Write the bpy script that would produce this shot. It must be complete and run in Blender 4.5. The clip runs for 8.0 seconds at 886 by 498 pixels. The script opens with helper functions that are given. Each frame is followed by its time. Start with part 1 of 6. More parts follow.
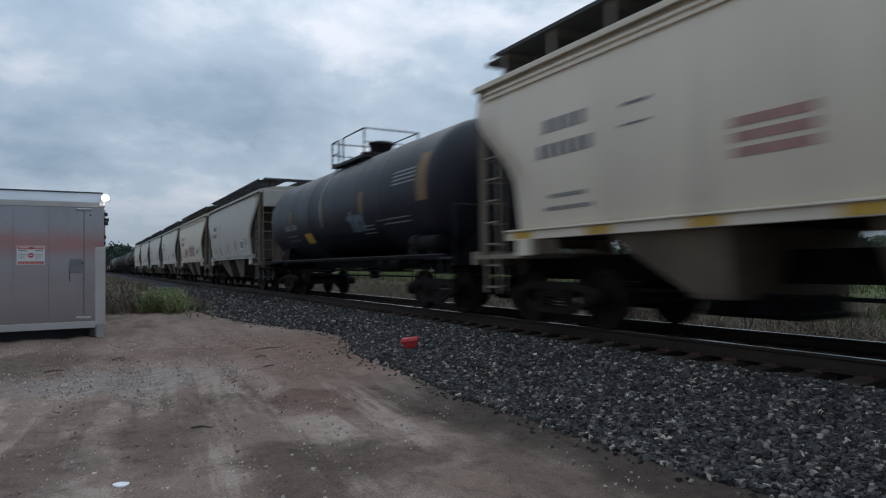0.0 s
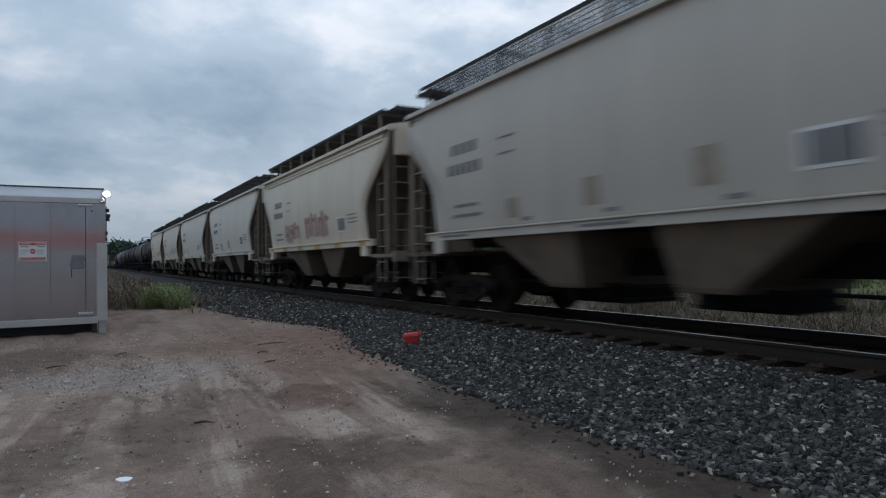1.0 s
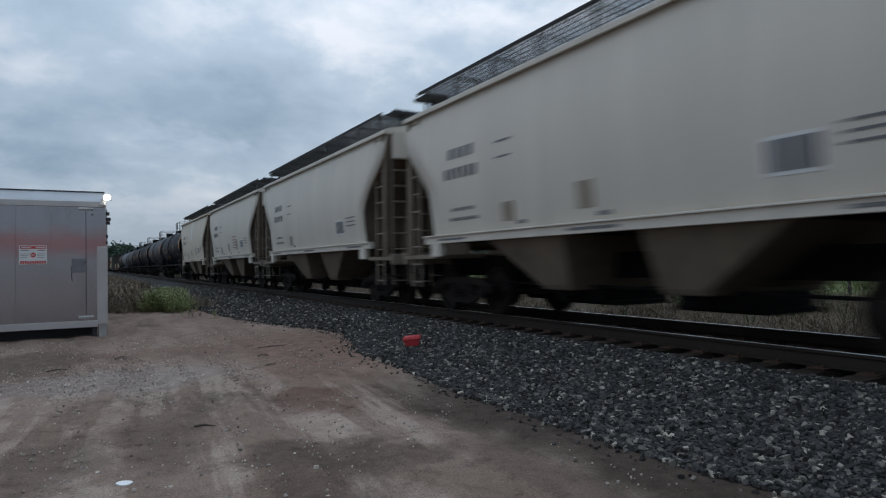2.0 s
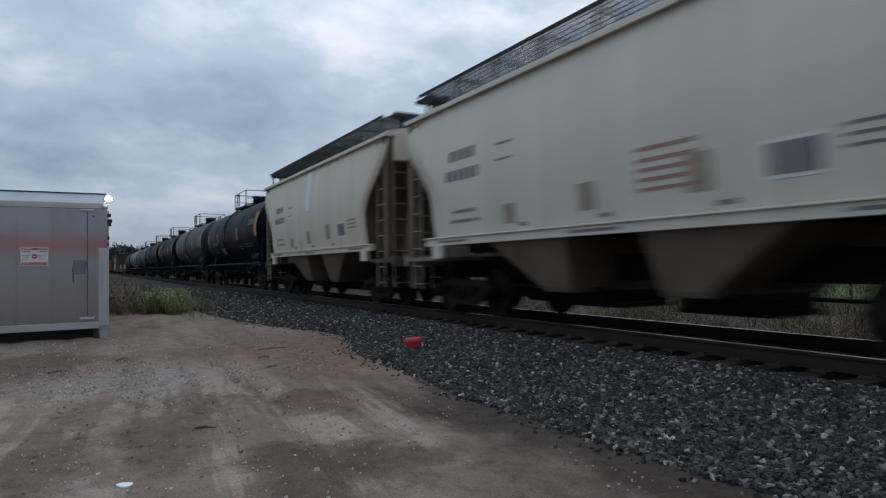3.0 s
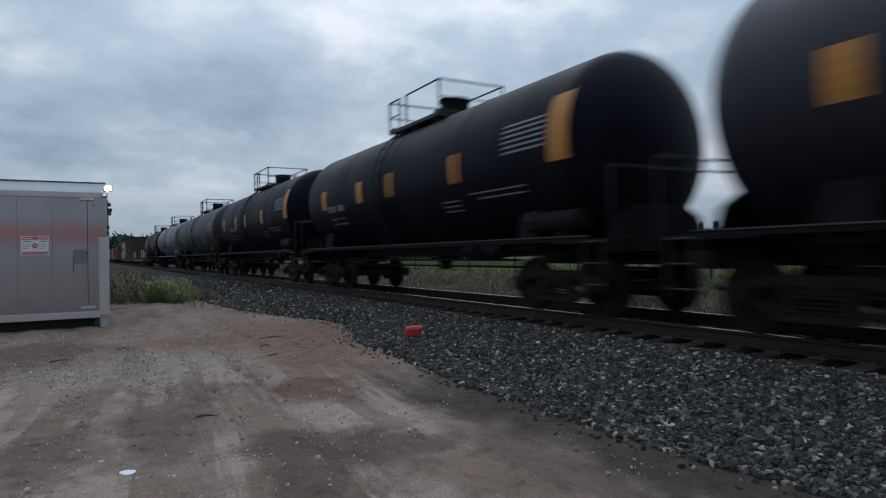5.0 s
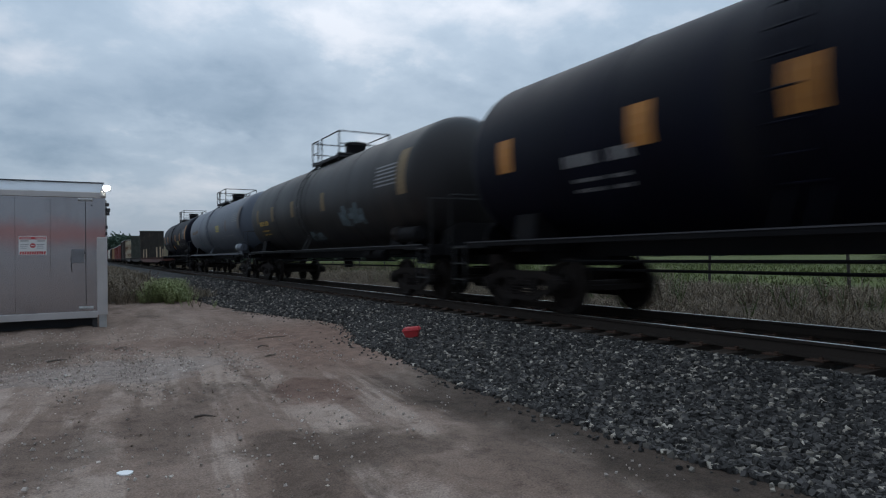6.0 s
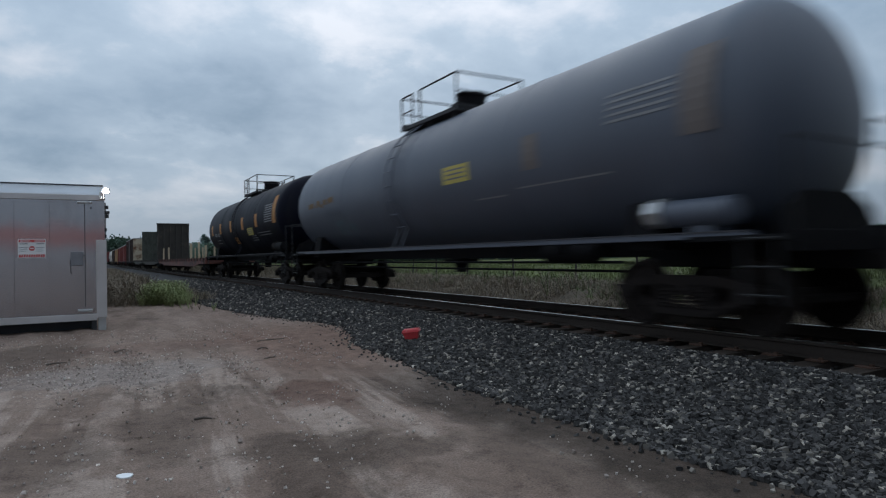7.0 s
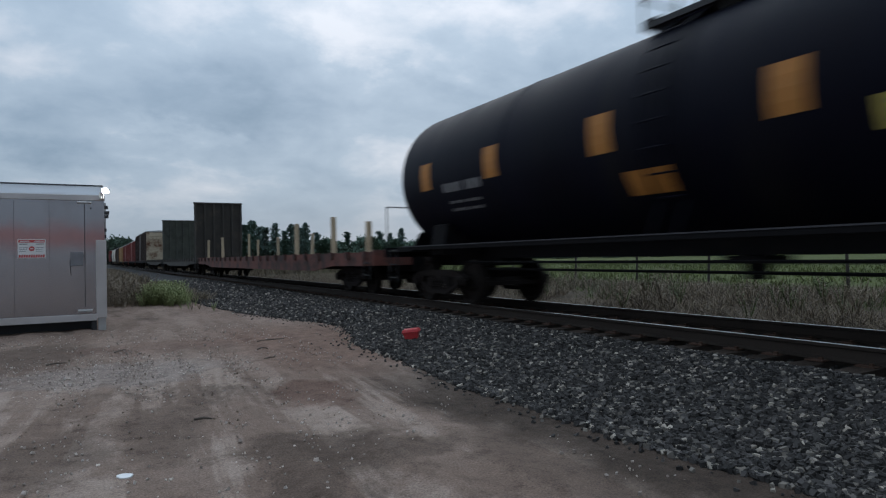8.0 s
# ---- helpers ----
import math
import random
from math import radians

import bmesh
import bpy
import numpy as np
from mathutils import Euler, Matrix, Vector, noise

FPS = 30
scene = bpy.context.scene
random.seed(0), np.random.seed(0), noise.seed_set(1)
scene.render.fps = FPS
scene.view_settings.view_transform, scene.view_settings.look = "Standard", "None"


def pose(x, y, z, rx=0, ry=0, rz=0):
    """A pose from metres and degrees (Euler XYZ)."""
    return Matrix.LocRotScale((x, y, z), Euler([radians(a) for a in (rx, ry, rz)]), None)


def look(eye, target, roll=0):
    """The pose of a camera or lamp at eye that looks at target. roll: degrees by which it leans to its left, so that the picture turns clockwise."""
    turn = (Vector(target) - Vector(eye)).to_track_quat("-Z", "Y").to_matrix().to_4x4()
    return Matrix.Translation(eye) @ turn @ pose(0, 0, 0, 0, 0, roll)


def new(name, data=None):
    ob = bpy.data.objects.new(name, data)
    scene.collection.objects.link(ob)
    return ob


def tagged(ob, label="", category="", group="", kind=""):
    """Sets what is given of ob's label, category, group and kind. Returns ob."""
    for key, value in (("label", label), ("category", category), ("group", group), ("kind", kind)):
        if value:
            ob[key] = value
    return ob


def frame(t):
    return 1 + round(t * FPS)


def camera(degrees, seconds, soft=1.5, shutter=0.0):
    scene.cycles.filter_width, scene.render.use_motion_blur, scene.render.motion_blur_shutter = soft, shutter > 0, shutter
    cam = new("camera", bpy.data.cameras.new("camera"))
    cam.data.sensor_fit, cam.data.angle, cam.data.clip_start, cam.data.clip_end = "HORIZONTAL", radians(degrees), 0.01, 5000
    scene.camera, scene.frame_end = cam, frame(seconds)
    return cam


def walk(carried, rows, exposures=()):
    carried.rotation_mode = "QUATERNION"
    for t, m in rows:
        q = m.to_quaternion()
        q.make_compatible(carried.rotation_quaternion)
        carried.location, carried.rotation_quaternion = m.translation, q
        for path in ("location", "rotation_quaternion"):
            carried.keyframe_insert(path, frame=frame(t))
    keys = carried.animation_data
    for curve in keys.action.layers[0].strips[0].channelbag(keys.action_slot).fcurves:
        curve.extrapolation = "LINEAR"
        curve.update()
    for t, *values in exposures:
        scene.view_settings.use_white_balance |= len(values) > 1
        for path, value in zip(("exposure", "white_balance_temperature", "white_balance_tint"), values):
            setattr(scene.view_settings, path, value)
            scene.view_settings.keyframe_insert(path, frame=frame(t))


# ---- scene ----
# ======================= camera =======================
EYE = (0.0, 0.0, 1.45)
cam = camera(70.0, 8.0, soft=1.2, shutter=0.33)
TURNS = [(0, -29.387, 1.463, 0.699), (0.5, -29.312, 1.242, 0.871), (1, -29.267, 1.030, 0.814),
         (1.5, -29.263, 1.123, 0.914), (3, -29.147, 1.480, 0.822), (3.5, -29.122, 1.289, 0.747),
         (4, -29.169, 1.180, 0.820), (4.5, -29.086, 0.421, 1.014), (6, -29.264, 0.523, 0.784),
         (6.5, -29.326, 0.597, 0.877), (7, -29.314, 0.665, 0.971), (7.5, -29.332, 0.559, 1.015),
         (8, -29.326, 0.649, 1.030)]
walk(cam, [(t, pose(*EYE, 90 + p, r, y)) for t, y, p, r in TURNS])
scene.view_settings.exposure = 0.0

# ======================= plan =======================
XC = 7.55          # middle of the track
ZR = 0.464         # top of the rails
SPEED = 25.4       # metres a second, towards -y
PASS = 15.3        # a joint of the train passes this y at the times below


def y_of(t):
    """Where, at the clip's start, a joint lies that passes PASS at t."""
    return PASS + SPEED * t


# ======================= world and light =======================
world = bpy.data.worlds.new("overcast_sky")
scene.world = world
world.use_nodes = True
wn, wl = world.node_tree.nodes, world.node_tree.links
wn.clear()


def wnode(kind, **kw):
    n = wn.new(kind)
    for k, v in kw.items():
        n.inputs[k].default_value = v
    return n


def wmath(op, a, b=None):
    n = wn.new("ShaderNodeMath")
    n.operation = op
    for i, v in enumerate((a, b)):
        if v is None:
            continue
        if isinstance(v, (int, float)):
            n.inputs[i].default_value = v
        else:
            wl.new(v, n.inputs[i])
    return n.outputs[0]


def build_sky():
    co = wn.new("ShaderNodeTexCoord")
    sep = wn.new("ShaderNodeSeparateXYZ")
    wl.new(co.outputs["Generated"], sep.inputs[0])
    up = wmath("MAXIMUM", sep.outputs["Z"], 0.0)
    den = wmath("ADD", up, 0.34)
    u, v = wmath("DIVIDE", sep.outputs["X"], den), wmath("DIVIDE", sep.outputs["Y"], den)
    com = wn.new("ShaderNodeCombineXYZ")
    wl.new(u, com.inputs[0])
    wl.new(v, com.inputs[1])
    big = wnode("ShaderNodeTexNoise", Scale=1.25, Detail=3.0, Roughness=0.45, Distortion=0.25)
    small = wnode("ShaderNodeTexNoise", Scale=4.2, Detail=7.0, Roughness=0.55, Distortion=0.3)
    for n in (big, small):
        wl.new(com.outputs[0], n.inputs["Vector"])
    tuft = wnode("ShaderNodeTexNoise", Scale=13.0, Detail=8.0, Roughness=0.62, Distortion=0.2)
    wl.new(com.outputs[0], tuft.inputs["Vector"])
    mix = wmath("ADD", wmath("MULTIPLY", big.outputs["Fac"], 0.40), wmath("MULTIPLY", small.outputs["Fac"], 0.22))
    mix = wmath("ADD", wmath("ADD", mix, wmath("MULTIPLY", tuft.outputs["Fac"], 0.05)), 0.22)
    # banks of cloud: heading, height, half width, half height, and how much lighter or darker
    warp = wnode("ShaderNodeTexNoise", Scale=3.6, Detail=6.0, Roughness=0.6)
    wl.new(com.outputs[0], warp.inputs["Vector"])
    wsep = wn.new("ShaderNodeSeparateColor")
    wl.new(warp.outputs["Color"], wsep.inputs[0])
    head = wmath("ADD", wmath("ARCTAN2", sep.outputs["X"], sep.outputs["Y"]), wmath("MULTIPLY", wmath("SUBTRACT", wsep.outputs[0], 0.5), 0.32))
    rise = wmath("ADD", sep.outputs["Z"], wmath("MULTIPLY", wmath("SUBTRACT", wsep.outputs[1], 0.5), 0.16))
    for az, el, wa, we, gain in CLOUD_BANKS:
        qa = wmath("POWER", wmath("ABSOLUTE", wmath("DIVIDE", wmath("SUBTRACT", head, az), wa)), 2.0)
        qe = wmath("POWER", wmath("ABSOLUTE", wmath("DIVIDE", wmath("SUBTRACT", rise, el), we)), 2.0)
        bank = wmath("POWER", 2.718, wmath("MULTIPLY", wmath("ADD", qa, qe), -1.0))
        mix = wmath("ADD", mix, wmath("MULTIPLY", bank, gain))
    ramp = wn.new("ShaderNodeValToRGB")
    els = ramp.color_ramp.elements
    els[0].position, els[0].color = 0.41, (0.24, 0.36, 0.50, 1)
    els[1].position, els[1].color = 0.62, (0.76, 0.83, 0.94, 1)
    e = els.new(0.47)
    e.color = (0.33, 0.455, 0.605, 1)
    e = els.new(0.55)
    e.color = (0.455, 0.585, 0.735, 1)
    wl.new(mix, ramp.inputs[0])
    # the layer blurs into even haze at the horizon
    hz = wn.new("ShaderNodeMapRange")
    hz.interpolation_type = "SMOOTHSTEP"
    hz.inputs[1].default_value, hz.inputs[2].default_value = -0.02, 0.15
    wl.new(up, hz.inputs[0])
    haze = wn.new("ShaderNodeMix")
    haze.data_type = "RGBA"
    wl.new(hz.outputs[0], haze.inputs[0])
    haze.inputs[6].default_value = (0.37, 0.475, 0.61, 1)
    wl.new(ramp.outputs[0], haze.inputs[7])
    sky = wn.new("ShaderNodeTexSky")
    sky.sky_type, sky.sun_disc = "NISHITA", False
    sky.sun_elevation, sky.sun_rotation = radians(37), radians(22)
    sky.air_density, sky.dust_density = 1.0, 2.0
    skyb = wn.new("ShaderNodeBackground")
    skyb.inputs["Strength"].default_value = 0.006
    wl.new(sky.outputs[0], skyb.inputs["Color"])
    # the cloud sheet is brighter overhead
    lift = wmath("ADD", wmath("MULTIPLY", wmath("POWER", up, 2.0), SKY_LIFT), SKY_LOW)
    # and brighter towards the hidden sun
    dot = wn.new("ShaderNodeVectorMath")
    dot.operation = "DOT_PRODUCT"
    dot.inputs[1].default_value = SUN_DIR
    wl.new(co.outputs["Generated"], dot.inputs[0])
    lobe = wmath("POWER", wmath("MAXIMUM", dot.outputs["Value"], 0.0), 1.5)
    lift = wmath("MULTIPLY", lift, wmath("ADD", wmath("MULTIPLY", lobe, SKY_LOBE), SKY_BACK))
    clb = wn.new("ShaderNodeBackground")
    wl.new(haze.outputs[2], clb.inputs["Color"])
    wl.new(lift, clb.inputs["Strength"])
    add = wn.new("ShaderNodeAddShader")
    wl.new(skyb.outputs[0], add.inputs[0])
    wl.new(clb.outputs[0], add.inputs[1])
    out = wn.new("ShaderNodeOutputWorld")
    wl.new(add.outputs[0], out.inputs[0])


SKY_LIFT, SKY_LOW, SKY_LOBE, SKY_BACK = 1.2, 0.65, 0.50, 0.74
SUN_DIR = (0.30, 0.74, 0.60)   # behind the clouds, ahead along the track
CLOUD_BANKS = ((0.34, 0.33, 0.09, 0.03, 0.075), (0.50, 0.31, 0.08, 0.032, 0.075), (0.56, 0.275, 0.05, 0.03, 0.06), (0.44, 0.38, 0.25, 0.03, 0.05),
               (0.75, 0.32, 0.14, 0.06, 0.06), (0.16, 0.22, 0.24, 0.04, -0.075), (-0.05, 0.15, 0.18, 0.03, -0.07), (0.12, 0.175, 0.08, 0.014, 0.05),
               (-0.10, 0.19, 0.06, 0.018, 0.05), (-0.02, 0.33, 0.20, 0.07, -0.025), (0.62, 0.37, 0.2, 0.06, 0.05))
build_sky()
sun_data = bpy.data.lights.new("overcast_sun", "SUN")
sun_data.energy, sun_data.angle, sun_data.color = 0.25, radians(50), (1.0, 0.93, 0.84)
sun = new("overcast_sun", sun_data)
sun.matrix_world = look((30, 74, 60), (0, 0, 0))


# ======================= materials =======================
def mat(name, col, rough=0.6, metal=0.0, var=0.2, scale=3.0, fine=60.0, bump=0.15, dist=0.01, streak=None,
        stain=None, stain_at=0.6, emit=None, spec=0.5, tint=0.0):
    """A procedural surface: colour varied at two scales, stains of another colour, relief, uneven gloss."""
    m = bpy.data.materials.new(name)
    m.use_nodes = True
    nt = m.node_tree
    b = nt.nodes["Principled BSDF"]
    b.inputs["Metallic"].default_value = metal
    b.inputs["Specular IOR Level"].default_value = spec
    co = nt.nodes.new("ShaderNodeTexCoord")
    mp = nt.nodes.new("ShaderNodeMapping")
    nt.links.new(co.outputs["Object"], mp.inputs[0])
    if streak:
        mp.inputs["Scale"].default_value = streak
    n1 = nt.nodes.new("ShaderNodeTexNoise")
    n1.inputs["Scale"].default_value, n1.inputs["Detail"].default_value = scale, 6
    n2 = nt.nodes.new("ShaderNodeTexNoise")
    n2.inputs["Scale"].default_value, n2.inputs["Detail"].default_value = fine, 4
    nt.links.new(mp.outputs[0], n1.inputs["Vector"])
    nt.links.new(co.outputs["Object"], n2.inputs["Vector"])
    av = nt.nodes.new("ShaderNodeMath")
    av.operation = "MULTIPLY_ADD"
    av.inputs[1].default_value, av.inputs[2].default_value = 0.4, 0.0
    nt.links.new(n2.outputs["Fac"], av.inputs[0])
    ad = nt.nodes.new("ShaderNodeMath")
    ad.operation = "MULTIPLY_ADD"
    ad.inputs[1].default_value = 0.6
    nt.links.new(n1.outputs["Fac"], ad.inputs[0])
    nt.links.new(av.outputs[0], ad.inputs[2])
    rp = nt.nodes.new("ShaderNodeValToRGB")
    e = rp.color_ramp.elements
    e[0].position, e[0].color = 0.3, (*[c * (1 - var) for c in col], 1)
    e[1].position, e[1].color = 0.7, (*[min(1, c * (1 + var)) for c in col], 1)
    nt.links.new(ad.outputs[0], rp.inputs[0])
    last = rp.outputs[0]
    if stain:
        n3 = nt.nodes.new("ShaderNodeTexNoise")
        n3.inputs["Scale"].default_value, n3.inputs["Detail"].default_value = scale * 0.6, 8
        n3.inputs["Roughness"].default_value = 0.65
        n3.noise_dimensions = "4D"
        n3.inputs["W"].default_value = 3.7
        nt.links.new(mp.outputs[0], n3.inputs["Vector"])
        r3 = nt.nodes.new("ShaderNodeMapRange")
        r3.inputs[1].default_value, r3.inputs[2].default_value = stain_at - 0.08, stain_at + 0.12
        nt.links.new(n3.outputs["Fac"], r3.inputs[0])
        mx = nt.nodes.new("ShaderNodeMix")
        mx.data_type = "RGBA"
        nt.links.new(r3.outputs[0], mx.inputs[0])
        nt.links.new(last, mx.inputs[6])
        mx.inputs[7].default_value = (*stain, 1)
        last = mx.outputs[2]
    if tint:
        oi = nt.nodes.new("ShaderNodeObjectInfo")
        rr = nt.nodes.new("ShaderNodeMapRange")
        rr.inputs[3].default_value, rr.inputs[4].default_value = 1 - tint, 1 + tint
        nt.links.new(oi.outputs["Random"], rr.inputs[0])
        hv = nt.nodes.new("ShaderNodeHueSaturation")
        nt.links.new(rr.outputs[0], hv.inputs["Value"])
        nt.links.new(last, hv.inputs["Color"])
        last = hv.outputs[0]
    nt.links.new(last, b.inputs["Base Color"])
    rg = nt.nodes.new("ShaderNodeMapRange")
    rg.inputs[3].default_value, rg.inputs[4].default_value = max(0.03, rough - 0.12), min(1, rough + 0.12)
    nt.links.new(n1.outputs["Fac"], rg.inputs[0])
    nt.links.new(rg.outputs[0], b.inputs["Roughness"])
    if bump:
        bp = nt.nodes.new("ShaderNodeBump")
        bp.inputs["Strength"].default_value, bp.inputs["Distance"].default_value = bump, dist
        nt.links.new(n2.outputs["Fac"], bp.inputs["Height"])
        nt.links.new(bp.outputs[0], b.inputs["Normal"])
    if emit:
        b.inputs["Emission Color"].default_value = (*emit[:3], 1)
        b.inputs["Emission Strength"].default_value = emit[3]
    return m


STREAK = (0.6, 1.6, 0.16)
M_BALLAST = mat("grey_ballast_bed", (0.042, 0.041, 0.041), 0.95, var=0.5, scale=9, fine=35, bump=0.9, dist=0.03, spec=0.15)
M_RAIL = mat("rusty_rail_steel", (0.052, 0.042, 0.036), 0.7, 0.5, scale=2, bump=0.2, spec=0.15)
M_RAILTOP = mat("polished_rail_head", (0.5, 0.49, 0.48), 0.3, 1.0, var=0.1, streak=(20, 0.3, 1), bump=0.05)
M_TIE = mat("weathered_creosote_timber", (0.055, 0.042, 0.034), 0.9, var=0.4, streak=(0.6, 6, 6), scale=4, bump=0.5, tint=0.3, spec=0.15)
M_PLATE = mat("rusted_tie_plate", (0.09, 0.05, 0.035), 0.85, 0.3, var=0.3)
M_CREAM = mat("cream_hopper_paint", (0.67, 0.59, 0.475), 0.55, var=0.10, scale=1.3, fine=40, bump=0.06, streak=STREAK, stain=(0.27, 0.235, 0.185), stain_at=0.66)
M_GREY = mat("light_grey_hopper_paint", (0.49, 0.45, 0.395), 0.55, var=0.10, scale=1.3, fine=40, bump=0.06, streak=STREAK, stain=(0.26, 0.25, 0.23), stain_at=0.66)
M_WHITISH = mat("pale_grey_hopper_paint", (0.66, 0.605, 0.525), 0.55, var=0.09, scale=1.3, fine=40, bump=0.06, streak=STREAK, stain=(0.3, 0.28, 0.24), stain_at=0.68)
M_HOPDIRT = mat("dusty_hopper_underside", (0.15, 0.114, 0.083), 0.85, var=0.25, scale=2.5, stain=(0.10, 0.075, 0.055), stain_at=0.58, bump=0.2)
M_ENDP = mat("grimy_end_ladder_paint", (0.25, 0.21, 0.165), 0.7, var=0.2, scale=4)
M_RUSTEND = mat("rust_stained_end_paint", (0.12, 0.09, 0.07), 0.8, var=0.25, scale=2, stain=(0.09, 0.045, 0.028), stain_at=0.55, bump=0.2)
M_BLACK = mat("black_tank_paint", (0.0045, 0.005, 0.0115), 0.52, var=0.35, scale=1.2, fine=30, bump=0.05, streak=STREAK, stain=(0.014, 0.0135, 0.015), stain_at=0.6, spec=0.08)
M_BLACK2 = mat("charcoal_tank_paint", (0.0095, 0.011, 0.019), 0.52, var=0.3, scale=1.2, fine=30, bump=0.05, streak=STREAK, stain=(0.018, 0.019, 0.024), stain_at=0.6, spec=0.35)
M_BROWNBLK = mat("grimy_brown_black_tank_paint", (0.014, 0.0125, 0.0135), 0.55, var=0.4, scale=1.1, fine=30, bump=0.08, streak=STREAK, stain=(0.03, 0.024, 0.02), stain_at=0.58, spec=0.4)
M_SILVER = mat("blue_grey_tank_paint", (0.078, 0.09, 0.118), 0.5, var=0.08, scale=1.2, fine=30, bump=0.05, streak=STREAK, stain=(0.065, 0.072, 0.09), stain_at=0.64, spec=0.6)
M_UNDER = mat("black_underframe_grime", (0.008, 0.0075, 0.0085), 0.85, var=0.4, scale=5, bump=0.3, stain=(0.03, 0.022, 0.016), stain_at=0.64, spec=0.15)
M_TRUCK = mat("greasy_brown_cast_steel", (0.022, 0.0175, 0.016), 0.85, 0.1, var=0.4, scale=6, bump=0.3, stain=(0.036, 0.025, 0.019), stain_at=0.64, spec=0.15)
M_WHEEL = mat("dark_wheel_steel", (0.024, 0.019, 0.017), 0.7, 0.3, var=0.3, scale=6, bump=0.15, spec=0.15)
M_TREAD = mat("worn_wheel_tread", (0.4, 0.4, 0.4), 0.35, 1.0, var=0.1)
M_GRATE = mat("dark_roof_walkway_grating", (0.06, 0.06, 0.062), 0.8, 0.3, var=0.3, scale=8, bump=0.3)
M_PIPE = mat("dull_black_handrail", (0.014, 0.014, 0.015), 0.6, var=0.2)
M_ORANGE = mat("faded_orange_panel", (0.42, 0.17, 0.03), 0.6, var=0.15, scale=5)
M_YELLOW = mat("yellow_reflective_patch", (0.5, 0.30, 0.04), 0.5, var=0.2, scale=6)
M_YBOARD = mat("yellow_notice_panel", (0.52, 0.42, 0.10), 0.6, var=0.15, scale=6)
M_SILLEDGE = mat("grey_sill_edge_highlight", (0.055, 0.055, 0.062), 0.5, 0.3, var=0.3, scale=5)
M_BARW = mat("faded_white_stencil", (0.22, 0.22, 0.225), 0.7, var=0.25, scale=9)
M_BARD = mat("dark_stencil", (0.17, 0.17, 0.175), 0.7, var=0.25, scale=9)
M_RED = mat("faded_red_spray_paint", (0.38, 0.215, 0.19), 0.7, var=0.3, scale=6)
M_TEAL = mat("pale_teal_spray_paint", (0.11, 0.15, 0.17), 0.7, var=0.4, scale=5)
M_BROWNPATCH = mat("tan_rust_patch", (0.33, 0.285, 0.225), 0.8, var=0.25, scale=5)
M_DIMRUST = mat("dull_brown_patch", (0.15, 0.125, 0.115), 0.7, var=0.2, scale=5)
M_DULLOR = mat("dull_orange_spray_paint", (0.17, 0.10, 0.045), 0.7, var=0.35, scale=5)
M_DIMTAN = mat("dim_tan_patch", (0.17, 0.115, 0.055), 0.7, var=0.25, scale=5)
M_FLATRED = mat("rusty_red_flatcar_paint", (0.17, 0.06, 0.045), 0.8, var=0.35, scale=2.5, stain=(0.045, 0.03, 0.027), stain_at=0.5, bump=0.2)
M_BULK = mat("dark_bulkhead_steel", (0.05, 0.044, 0.038), 0.8, var=0.35, scale=2, stain=(0.10, 0.08, 0.06), stain_at=0.62, bump=0.2)
M_BULK2 = mat("olive_grey_bulkhead_steel", (0.075, 0.08, 0.065), 0.8, var=0.35, scale=2, stain=(0.04, 0.04, 0.035), stain_at=0.6, bump=0.2)
M_BULK3 = mat("rust_streaked_cream_steel", (0.5, 0.42, 0.31), 0.8, var=0.2, scale=2, stain=(0.14, 0.06, 0.03), stain_at=0.54, bump=0.2)
M_WOOD = mat("raw_timber_stake", (0.46, 0.36, 0.24), 0.8, var=0.25, streak=(8, 8, 0.7), bump=0.3, tint=0.15)
M_BOXRED = mat("oxide_red_boxcar_paint", (0.23, 0.055, 0.048), 0.7, var=0.2, scale=1.5, streak=STREAK, stain=(0.1, 0.05, 0.04), stain_at=0.62)
M_BOXBROWN = mat("dark_brown_boxcar_paint", (0.06, 0.04, 0.035), 0.75, var=0.25, scale=1.5, streak=STREAK)
M_BOXTAN = mat("tan_boxcar_paint", (0.42, 0.26, 0.13), 0.7, var=0.2, scale=1.5, streak=STREAK)
M_ALU = mat("brushed_aluminium_cladding", (0.43, 0.41, 0.425), 0.2, 0.95, var=0.08, scale=1.2, fine=25, streak=(0.8, 1, 0.25), bump=0.06, stain=(0.26, 0.235, 0.235), stain_at=0.62)


